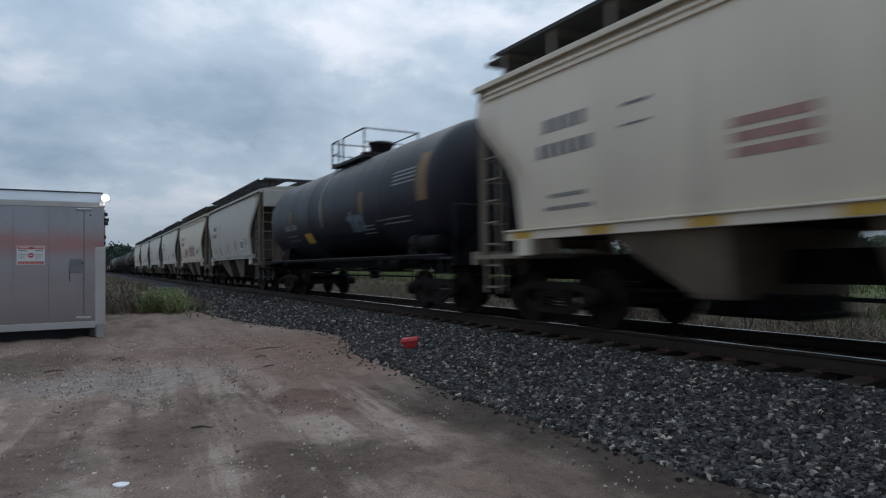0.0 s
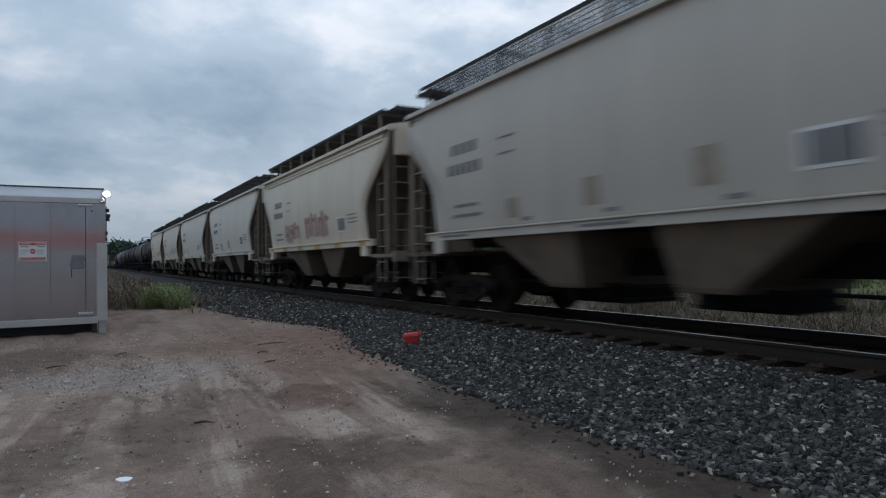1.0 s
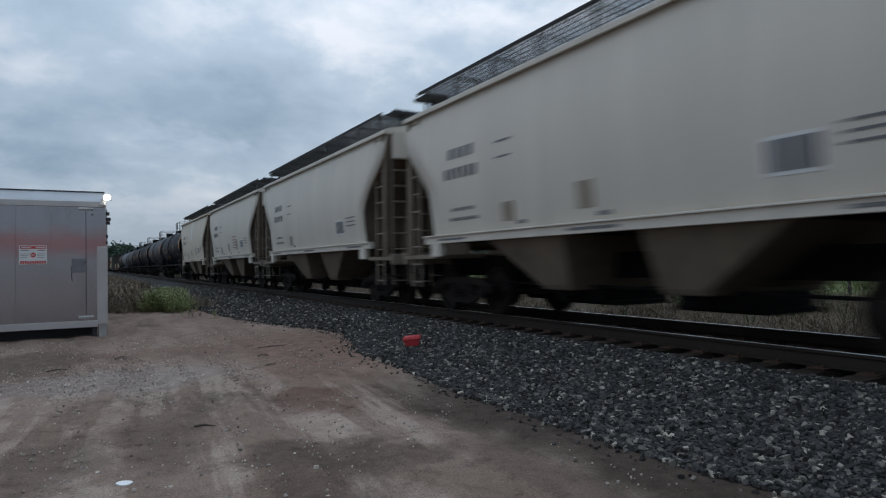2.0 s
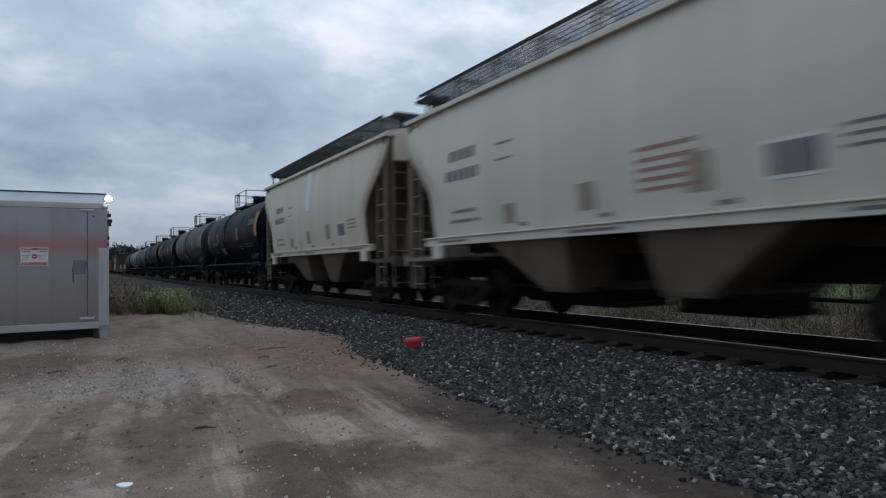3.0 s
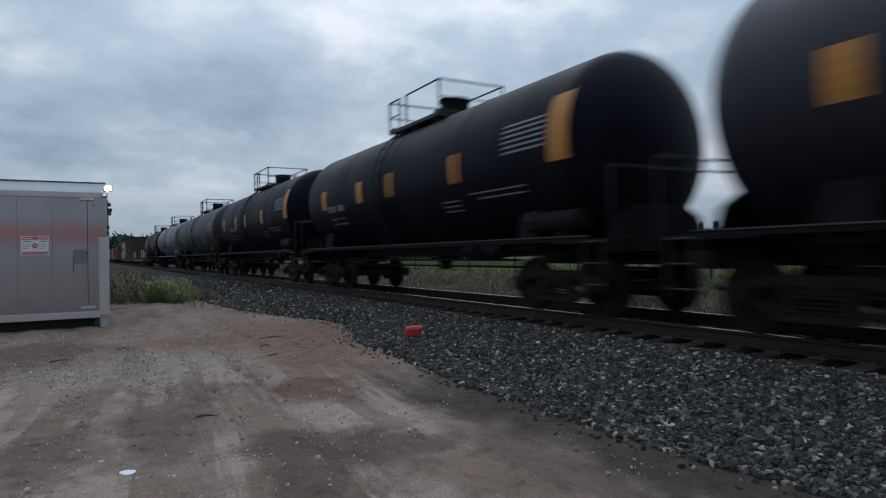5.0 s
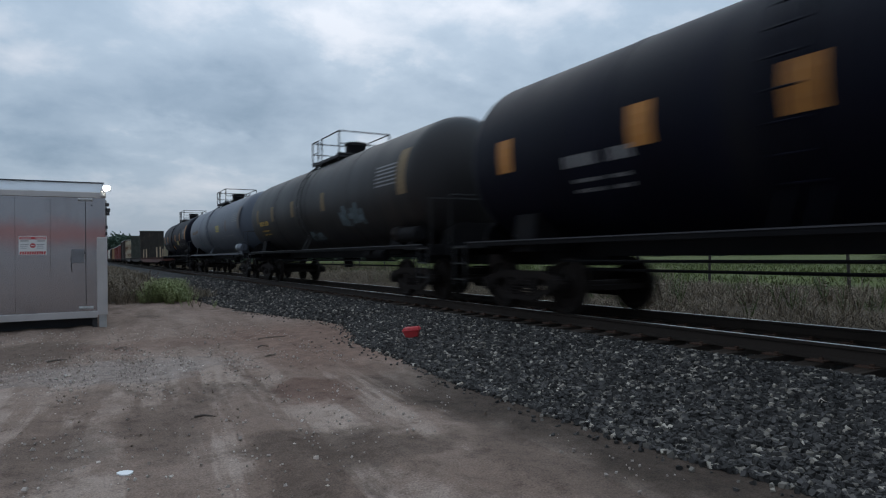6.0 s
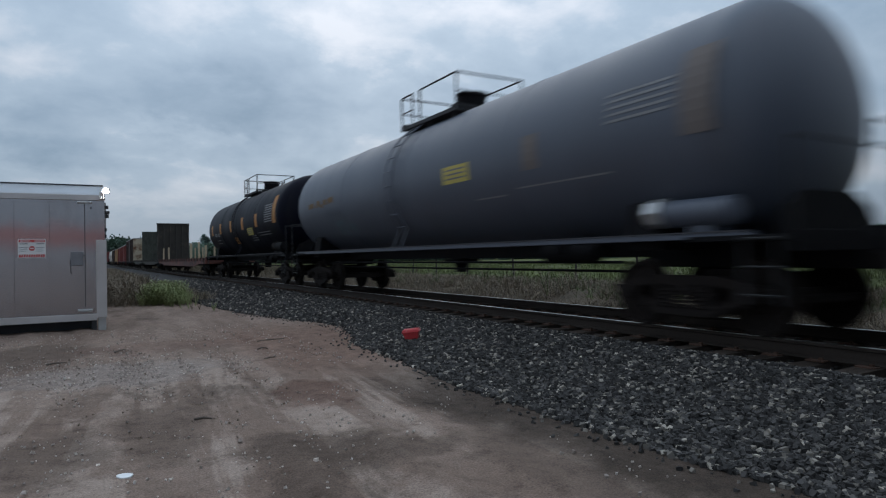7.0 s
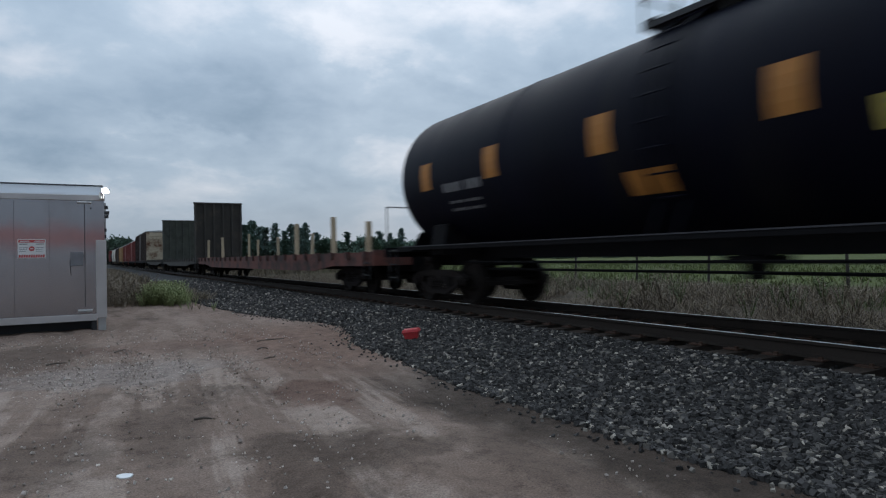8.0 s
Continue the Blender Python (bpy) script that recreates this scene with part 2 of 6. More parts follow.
def colour_band(m, centre, half, colour, most):
    """Mixes another colour into a band at a height of the wall, uneven along it."""
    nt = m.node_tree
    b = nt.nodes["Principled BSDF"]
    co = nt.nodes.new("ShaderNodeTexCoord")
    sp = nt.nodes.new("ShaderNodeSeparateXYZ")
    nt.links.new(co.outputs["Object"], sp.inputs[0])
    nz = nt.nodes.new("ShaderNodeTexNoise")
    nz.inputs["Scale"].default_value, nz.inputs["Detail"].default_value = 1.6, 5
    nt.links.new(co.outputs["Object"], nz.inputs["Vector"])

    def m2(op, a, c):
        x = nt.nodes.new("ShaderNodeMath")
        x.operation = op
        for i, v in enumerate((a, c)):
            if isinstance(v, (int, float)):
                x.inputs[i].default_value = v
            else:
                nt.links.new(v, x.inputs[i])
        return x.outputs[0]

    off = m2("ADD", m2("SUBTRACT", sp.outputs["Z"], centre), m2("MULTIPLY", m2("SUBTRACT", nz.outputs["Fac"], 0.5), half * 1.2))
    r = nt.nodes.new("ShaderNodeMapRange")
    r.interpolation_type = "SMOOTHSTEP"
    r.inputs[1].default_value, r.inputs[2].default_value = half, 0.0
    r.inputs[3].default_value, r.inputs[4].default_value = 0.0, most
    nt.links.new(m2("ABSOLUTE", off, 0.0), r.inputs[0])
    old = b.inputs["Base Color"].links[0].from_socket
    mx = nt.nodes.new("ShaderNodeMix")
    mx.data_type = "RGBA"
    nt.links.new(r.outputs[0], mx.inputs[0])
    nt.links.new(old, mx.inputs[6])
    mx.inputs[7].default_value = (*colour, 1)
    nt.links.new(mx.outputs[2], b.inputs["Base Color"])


# reddish band across the shed's cladding, centred two metres up
colour_band(M_ALU, 2.0, 0.45, (0.50, 0.22, 0.20), 0.7)
M_ALUTRIM = mat("pale_aluminium_trim", (0.56, 0.53, 0.52), 0.45, 0.5, var=0.1, scale=3, bump=0.08)
M_GALV = mat("galvanised_fitting", (0.5, 0.5, 0.5), 0.45, 0.7, var=0.15, scale=8)
M_BOXGREY = mat("grey_painted_box", (0.20, 0.20, 0.215), 0.5, 0.2, var=0.15, scale=8)
M_STEELDK = mat("dark_steel_fitting", (0.05, 0.05, 0.055), 0.6, 0.4, var=0.2)
M_ROOFW = mat("white_roof_membrane", (0.82, 0.85, 0.88), 0.5, var=0.06, scale=2)
M_SIGNW = mat("white_sign_face", (0.75, 0.75, 0.74), 0.45, var=0.04, scale=6)
M_SIGNR = mat("red_sign_print", (0.5, 0.06, 0.06), 0.45, var=0.08, scale=8)
M_SIGNK = mat("dark_sign_print", (0.14, 0.14, 0.15), 0.5, var=0.1)
M_LAMP = mat("glowing_floodlight_lens", (0.9, 0.9, 0.9), 0.3, emit=(1.0, 0.96, 0.9, 60.0))
M_REDPL = mat("red_plastic_case", (0.55, 0.045, 0.05), 0.4, var=0.12, scale=14, stain=(0.4, 0.2, 0.17), stain_at=0.66)
M_STONE = mat("broken_ballast_stone", (0.075, 0.07, 0.066), 0.9, var=0.3, scale=25, fine=180, bump=0.5, spec=0.15)
M_CLOD = mat("dark_earth_clod", (0.17, 0.13, 0.102), 0.95, var=0.4, scale=20, fine=120, bump=0.6, spec=0.1)
M_PEB = mat("pale_pebble", (0.42, 0.40, 0.37), 0.9, var=0.3, scale=25, fine=160, bump=0.4, spec=0.15)
M_WHITEL = mat("white_paper_litter", (0.8, 0.8, 0.8), 0.7, var=0.04)
M_STICK = mat("dead_grey_stick", (0.10, 0.08, 0.065), 0.9, var=0.3)
M_GRASS = mat("green_weed_leaf", (0.075, 0.115, 0.03), 0.8, var=0.45, scale=0.8, fine=8, bump=0)
M_WEED = mat("fresh_green_weed_leaf", (0.27, 0.31, 0.13), 0.75, var=0.4, scale=2, fine=12, bump=0)
M_DRY = mat("dry_brown_grass", (0.16, 0.135, 0.085), 0.9, var=0.4, scale=0.8, fine=8, bump=0)
M_HAY = mat("pale_dead_grass", (0.16, 0.13, 0.09), 0.9, var=0.4, scale=0.8, fine=8, bump=0)
M_FIELD = mat("pale_green_field_grass", (0.12, 0.16, 0.045), 0.85, var=0.3, scale=0.3, fine=6, bump=0)
M_LEAF = mat("dark_pine_needles", (0.085, 0.135, 0.115), 0.8, var=0.4, scale=0.7, fine=9, bump=0, tint=0.2)
M_LEAF2 = mat("dark_broadleaf_foliage", (0.095, 0.145, 0.105), 0.8, var=0.4, scale=0.7, fine=9, bump=0, tint=0.2)
M_BARK = mat("grey_brown_bark", (0.07, 0.055, 0.042), 0.95, var=0.3, scale=6, bump=0.5)
M_POST = mat("weathered_fence_post", (0.045, 0.038, 0.032), 0.9, var=0.3, bump=0.3)


def stones_by_island(m, dark, mid, light):
    """Colour that differs from stone to stone."""
    nt = m.node_tree
    b = nt.nodes["Principled BSDF"]
    g = nt.nodes.new("ShaderNodeNewGeometry")
    rp = nt.nodes.new("ShaderNodeValToRGB")
    e = rp.color_ramp.elements
    e[0].position, e[0].color = 0.0, (*dark, 1)
    e[1].position, e[1].color = 1.0, (*light, 1)
    k = e.new(0.5)
    k.color = (*mid, 1)
    k = e.new(0.82)
    k.color = (*[c * 1.9 for c in mid], 1)
    k = e.new(0.93)
    k.color = (*[(a + c) / 2.6 for a, c in zip(mid, light)], 1)
    nt.links.new(g.outputs["Random Per Island"], rp.inputs[0])
    old = b.inputs["Base Color"].links[0].from_socket
    mx = nt.nodes.new("ShaderNodeMix")
    mx.data_type = "RGBA"
    mx.inputs[0].default_value = 0.75
    nt.links.new(old, mx.inputs[6])
    nt.links.new(rp.outputs[0], mx.inputs[7])
    nt.links.new(mx.outputs[2], b.inputs["Base Color"])


stones_by_island(M_STONE, (0.012, 0.0115, 0.0115), (0.058, 0.054, 0.052), (0.62, 0.55, 0.46))
stones_by_island(M_PEB, (0.24, 0.18, 0.15), (0.40, 0.335, 0.29), (0.8, 0.7, 0.64))
stones_by_island(M_GRASS, (0.026, 0.036, 0.012), (0.056, 0.078, 0.021), (0.14, 0.125, 0.048))
stones_by_island(M_DRY, (0.03, 0.022, 0.015), (0.085, 0.064, 0.042), (0.24, 0.185, 0.125))
stones_by_island(M_HAY, (0.06, 0.046, 0.034), (0.16, 0.126, 0.09), (0.36, 0.29, 0.2))
stones_by_island(M_FIELD, (0.034, 0.043, 0.012), (0.078, 0.092, 0.026), (0.16, 0.15, 0.055))


def dirt_material():
    m = bpy.data.materials.new("bare_dirt_and_meadow")
    m.use_nodes = True
    nt = m.node_tree
    L, N = nt.links, nt.nodes
    b = N["Principled BSDF"]
    b.inputs["Specular IOR Level"].default_value = 0.2
    co = N.new("ShaderNodeTexCoord")

    def noise_n(scale, detail=6, sx=1, sy=1, rough=0.55, w=0.0, dist=0.0):
        turn = N.new("ShaderNodeMapping")
        turn.inputs["Rotation"].default_value = (0, 0, radians(5) if sx != sy else 0)
        mp = N.new("ShaderNodeMapping")
        mp.inputs["Scale"].default_value = (sx, sy, 1)
        L.new(co.outputs["Object"], turn.inputs[0])
        L.new(turn.outputs[0], mp.inputs[0])
        n = N.new("ShaderNodeTexNoise")
        n.noise_dimensions = "4D"
        n.inputs["W"].default_value, n.inputs["Scale"].default_value = w, scale
        n.inputs["Detail"].default_value, n.inputs["Roughness"].default_value = detail, rough
        n.inputs["Distortion"].default_value = dist
        L.new(mp.outputs[0], n.inputs["Vector"])
        return n.outputs["Fac"]

    def ramp(fac, *stops):
        r = N.new("ShaderNodeValToRGB")
        e = r.color_ramp.elements
        e[0].position, e[0].color = stops[0][0], (*stops[0][1], 1)
        e[1].position, e[1].color = stops[-1][0], (*stops[-1][1], 1)
        for p, c in stops[1:-1]:
            e.new(p).color = (*c, 1)
        L.new(fac, r.inputs[0])
        return r.outputs[0]

    def mixed(fac, a, c):
        x = N.new("ShaderNodeMix")
        x.data_type = "RGBA"
        L.new(fac, x.inputs[0])
        L.new(a, x.inputs[6])
        L.new(c, x.inputs[7])
        return x.outputs[2]

    def mth(op, a, c):
        x = N.new("ShaderNodeMath")
        x.operation = op
        x.use_clamp = False
        for i, v in enumerate((a, c)):
            if isinstance(v, (int, float)):
                x.inputs[i].default_value = v
            else:
                L.new(v, x.inputs[i])
        return x.outputs[0]

    def rng(v, lo, hi):
        x = N.new("ShaderNodeMapRange")
        x.inputs[1].default_value, x.inputs[2].default_value = lo, hi
        x.interpolation_type = "SMOOTHSTEP"
        L.new(v, x.inputs[0])
        return x.outputs[0]

    sep = N.new("ShaderNodeSeparateXYZ")
    L.new(co.outputs["Object"], sep.inputs[0])

    def spot(x, y, rx, ry, w):
        """A soft-edged uneven patch round a place of the yard."""
        n = noise_n(1.7, 8, w=w, rough=0.65)
        n2 = noise_n(1.7, 8, w=w + 20, rough=0.65)
        qx = mth("DIVIDE", mth("ADD", mth("SUBTRACT", sep.outputs["X"], x), mth("MULTIPLY", mth("SUBTRACT", n, 0.5), 2.2 * rx)), rx)
        qy = mth("DIVIDE", mth("ADD", mth("SUBTRACT", sep.outputs["Y"], y), mth("MULTIPLY", mth("SUBTRACT", n2, 0.5), 2.2 * ry)), ry)
        return mth("SUBTRACT", 1.0, rng(mth("ADD", mth("MULTIPLY", qx, qx), mth("MULTIPLY", qy, qy)), 0.25, 1.15))

    base = ramp(noise_n(0.9, 10, 1.0, 0.4, w=1.3, rough=0.62), (0.3, (0.145, 0.102, 0.080)), (0.5, (0.225, 0.167, 0.134)), (0.72, (0.32, 0.25, 0.208)))
    pale = ramp(noise_n(2.3, 6, w=8.0), (0.3, (0.32, 0.252, 0.208)), (0.7, (0.44, 0.36, 0.305)))
    # dusty wheel tracks, broken up along their length
    lanes = mth("MULTIPLY", rng(noise_n(2.0, 9, 1.0, 0.07, rough=0.56, w=5.0), 0.47, 0.525), rng(noise_n(1.1, 8, 1.0, 0.5, w=16.0, rough=0.6), 0.36, 0.5))
    lanes = mth("MULTIPLY", lanes, mth("SUBTRACT", 1.0, mth("MULTIPLY", rng(sep.outputs["Y"], 8.0, 11.0), 0.8)))
    c = mixed(mth("MULTIPLY", lanes, 0.9), base, pale)
    dark = ramp(noise_n(5.0, 7, w=21.0, rough=0.65), (0.3, (0.072, 0.052, 0.041)), (0.7, (0.16, 0.12, 0.095)))
    c = mixed(mth("MULTIPLY", rng(noise_n(0.8, 10, 1.0, 0.45, w=11.0, rough=0.68), 0.54, 0.61), 0.7), c, dark)
    red = ramp(noise_n(1.8, 5, w=2.0), (0.3, (0.11, 0.064, 0.048)), (0.7, (0.21, 0.135, 0.105)))
    for x, y, rx, ry, col, much in ((1.6, 4.8, 0.75, 0.45, dark, 0.85), (2.0, 4.4, 0.7, 0.35, dark, 0.7), (0.55, 6.0, 0.35, 1.1, dark, 0.6), (-0.2, 5.6, 0.45, 0.9, dark, 0.6),
                                    (2.15, 6.7, 0.45, 0.9, red, 0.85), (-0.9, 12.0, 1.5, 1.2, dark, 0.8), (1.2, 11.8, 1.8, 0.9, red, 0.6), (2.9, 3.6, 0.5, 1.6, dark, 0.5)):
        c = mixed(mth("MULTIPLY", spot(x, y, rx, ry, 30.0 + x), much), c, col)
    grey = ramp(noise_n(6.0, 8, w=24.0, rough=0.7), (0.3, (0.16, 0.135, 0.12)), (0.7, (0.40, 0.345, 0.31)))
    c = mixed(mth("MULTIPLY", spot(0.3, 9.2, 1.5, 1.1, 44.0), 0.75), c, grey)
    # dark damp cinders beside the ballast
    edge = mth("ADD", sep.outputs["X"], mth("MULTIPLY", mth("SUBTRACT", noise_n(0.9, 8, w=4.0), 0.5), 1.3))
    damp = ramp(noise_n(9, 5, w=6.0), (0.3, (0.036, 0.027, 0.021)), (0.7, (0.082, 0.064, 0.051)))
    fade = rng(mth("MULTIPLY", sep.outputs["Y"], -1.0), -9.0, -5.0)
    c = mixed(mth("MULTIPLY", mth("MULTIPLY", rng(edge, 2.65, 3.15), fade), 0.9), c, damp)
    # reddish trodden soil along the foot of the ballast
    rust = ramp(noise_n(3.5, 8, w=14.0, rough=0.65), (0.3, (0.125, 0.076, 0.057)), (0.7, (0.28, 0.185, 0.142)))
    along = mth("MULTIPLY", rng(sep.outputs["Y"], 6.5, 9.0), rng(edge, 1.5, 2.7))
    along = mth("MULTIPLY", along, mth("SUBTRACT", 1.0, mth("MULTIPLY", rng(sep.outputs["Y"], 12.0, 15.0), 0.8)))
    c = mixed(mth("MULTIPLY", along, 0.85), c, rust)
    # meadow away from the yard
    far = mth("ADD", sep.outputs["Y"], mth("MULTIPLY", mth("SUBTRACT", noise_n(0.5, 5, w=7.0), 0.5), 6.0))
    mead = ramp(noise_n(0.6, 6, w=3.0), (0.3, (0.04, 0.030, 0.020)), (0.5, (0.07, 0.054, 0.035)), (0.7, (0.12, 0.094, 0.062)))
    beyond = rng(sep.outputs["X"], 8.9, 9.8)
    c = mixed(mth("MAXIMUM", rng(far, 22.0, 25.0), beyond), c, mead)
    field = ramp(noise_n(0.35, 6, w=9.0), (0.3, (0.06, 0.08, 0.022)), (0.7, (0.10, 0.12, 0.036)))
    c = mixed(rng(sep.outputs["X"], 21.0, 24.0), c, field)
    mott = ramp(noise_n(4.5, 9, w=12.0, rough=0.68), (0.3, (0.5, 0.44, 0.41)), (0.46, (0.98, 0.94, 0.92)), (0.7, (1.2, 1.14, 1.11)))
    y = N.new("ShaderNodeMix")
    y.data_type, y.blend_type = "RGBA", "MULTIPLY"
    y.inputs[0].default_value = 1.0
    L.new(c, y.inputs[6])
    L.new(mott, y.inputs[7])
    c = y.outputs[2]
    fine = ramp(noise_n(70, 3, w=2.2), (0.28, (0.6, 0.6, 0.6)), (0.72, (1.32, 1.32, 1.32)))
    x = N.new("ShaderNodeMix")
    x.data_type, x.blend_type = "RGBA", "MULTIPLY"
    x.inputs[0].default_value = 1.0
    L.new(c, x.inputs[6])
    L.new(fine, x.inputs[7])
    L.new(x.outputs[2], b.inputs["Base Color"])
    b.inputs["Roughness"].default_value = 0.92
    bp = N.new("ShaderNodeBump")
    bp.inputs["Strength"].default_value, bp.inputs["Distance"].default_value = 1.0, 0.045
    hsum = mth("ADD", mth("MULTIPLY", noise_n(14, 8, w=1.0, rough=0.65), 0.7), mth("MULTIPLY", noise_n(60, 5, w=1.5), 0.3))
    L.new(hsum, bp.inputs["Height"])
    L.new(bp.outputs[0], b.inputs["Normal"])
    return m


M_DIRT = dirt_material()


# ======================= mesh helpers =======================
class Mesh:
    """Collects vertices and faces of one part."""

    def __init__(self):
        self.v, self.f = [], []

    def box(self, x0, x1, y0, y1, z0, z1):
        k = len(self.v)
        self.v += [(x, y, z) for x in (x0, x1) for y in (y0, y1) for z in (z0, z1)]
        self.f += [tuple(k + i for i in q) for q in
                   ((0, 1, 3, 2), (4, 6, 7, 5), (0, 4, 5, 1), (2, 3, 7, 6), (0, 2, 6, 4), (1, 5, 7, 3))]
        return self

    def tube(self, a, b, r, n=8, r2=None):
        a, b = Vector(a), Vector(b)
        d = (b - a).normalized()
        u = d.orthogonal().normalized()
        w = d.cross(u)
        k = len(self.v)
        for p, rr in ((a, r), (b, r if r2 is None else r2)):
            for i in range(n):
                t = 2 * math.pi * i / n
                self.v.append(tuple(p + (u * math.cos(t) + w * math.sin(t)) * rr))
        for i in range(n):
            j = (i + 1) % n
            self.f.append((k + i, k + j, k + n + j, k + n + i))
        self.f.append(tuple(k + i for i in reversed(range(n))))
        self.f.append(tuple(k + n + i for i in range(n)))
        return self

    def pipe(self, pts, r, n=8):
        """One bent pipe through the points."""
        pts = [Vector(p) for p in pts]
        rings = []
        side = None
        for i, p in enumerate(pts):
            a = (p - pts[i - 1]).normalized() if i else (pts[1] - p).normalized()
            b = (pts[i + 1] - p).normalized() if i + 1 < len(pts) else a
            d = (a + b).normalized() if (a + b).length > 1e-4 else a
            u = d.orthogonal().normalized() if side is None else (side - d * side.dot(d)).normalized()
            side = u
            w = d.cross(u)
            k = 1 / max(0.6, math.sqrt(max(0.0, (1 + a.dot(b)) / 2)))
            rings.append([tuple(p + (u * math.cos(t) + w * math.sin(t)) * r * (k if 0 < i < len(pts) - 1 else 1)) for t in [2 * math.pi * j / n for j in range(n)]])
        return self.loft(rings)

    def prism(self, outline, axis, lo, hi):
        """An outline in the plane across axis, pushed from lo to hi along it."""
        k, n = len(self.v), len(outline)
        for c in (lo, hi):
            for p, q in outline:
                self.v.append({"x": (c, p, q), "y": (p, c, q), "z": (p, q, c)}[axis])
        self.f.append(tuple(k + i for i in range(n)))
        self.f.append(tuple(k + n + i for i in reversed(range(n))))
        for i in range(n):
            j = (i + 1) % n
            self.f.append((k + i, k + n + i, k + n + j, k + j))
        return self

    def lathe(self, profile, axis, centre, n=32, a0=0.0, a1=2 * math.pi):
        """profile: (along, radius); turned round axis x, y or z through centre."""
        full = abs(a1 - a0 - 2 * math.pi) < 1e-6
        m = n if full else n + 1
        k = len(self.v)
        cx, cy, cz = centre
        for s, r in profile:
            for i in range(m):
                t = a0 + (a1 - a0) * i / n
                c, d = r * math.cos(t), r * math.sin(t)
                self.v.append({"x": (cx + s, cy + c, cz + d), "y": (cx - c, cy + s, cz + d), "z": (cx + c, cy + d, cz + s)}[axis])
        for a in range(len(profile) - 1):
            for i in range(n):
                j = (i + 1) % m
                self.f.append((k + a * m + i, k + a * m + j, k + (a + 1) * m + j, k + (a + 1) * m + i))
        return self

    def loft(self, rings, caps=True):
        k, n = len(self.v), len(rings[0])
        for r in rings:
            self.v += [tuple(p) for p in r]
        for a in range(len(rings) - 1):
            for i in range(n):
                j = (i + 1) % n
                self.f.append((k + a * n + i, k + a * n + j, k + (a + 1) * n + j, k + (a + 1) * n + i))
        if caps:
            self.f.append(tuple(k + i for i in reversed(range(n))))
            self.f.append(tuple(k + (len(rings) - 1) * n + i for i in range(n)))
        return self

    def data(self, name, material, smooth=False):
        me = bpy.data.meshes.new(name)
        me.from_pydata(self.v, [], self.f)
        bm = bmesh.new()
        bm.from_mesh(me)
        bmesh.ops.recalc_face_normals(bm, faces=bm.faces)
        bm.to_mesh(me)
        bm.free()
        me.materials.append(material)
        if smooth:
            me.shade_smooth()
            me.set_sharp_from_angle(angle=radians(35))
        return me


def part(name, mesh, material, parent, label="", smooth=False, bevel=0.0, at=None):
    """One mesh object under a thing or a part. mesh: a Mesh, or mesh data to share."""
    me = mesh.data(name, material, smooth) if isinstance(mesh, Mesh) else mesh
    ob = new(name, me)
    ob.parent = parent
    if at is not None:
        ob.matrix_basis = at
    if bevel:
        bv = ob.modifiers.new("bevel", "BEVEL")
        bv.width, bv.segments, bv.limit_method = bevel, 2, "ANGLE"
    if label:
        ob["label"] = label
    return ob


def thing(name, label, category, m=None, group="", kind=""):
    ob = new(name)
    if m is not None:
        ob.matrix_basis = m
    return tagged(ob, label, category, group, kind)


def solid(name, mesh, material, label, category="", kind="", smooth=False, bevel=0.0, m=None, group=""):
    ob = part(name, mesh, material, None, label, smooth, bevel, m)
    return tagged(ob, label, category, group, kind)


CACHE = {}


def shared(key, make):
    """Mesh data made once and used again."""
    if key not in CACHE:
        CACHE[key] = make()
    return CACHE[key]


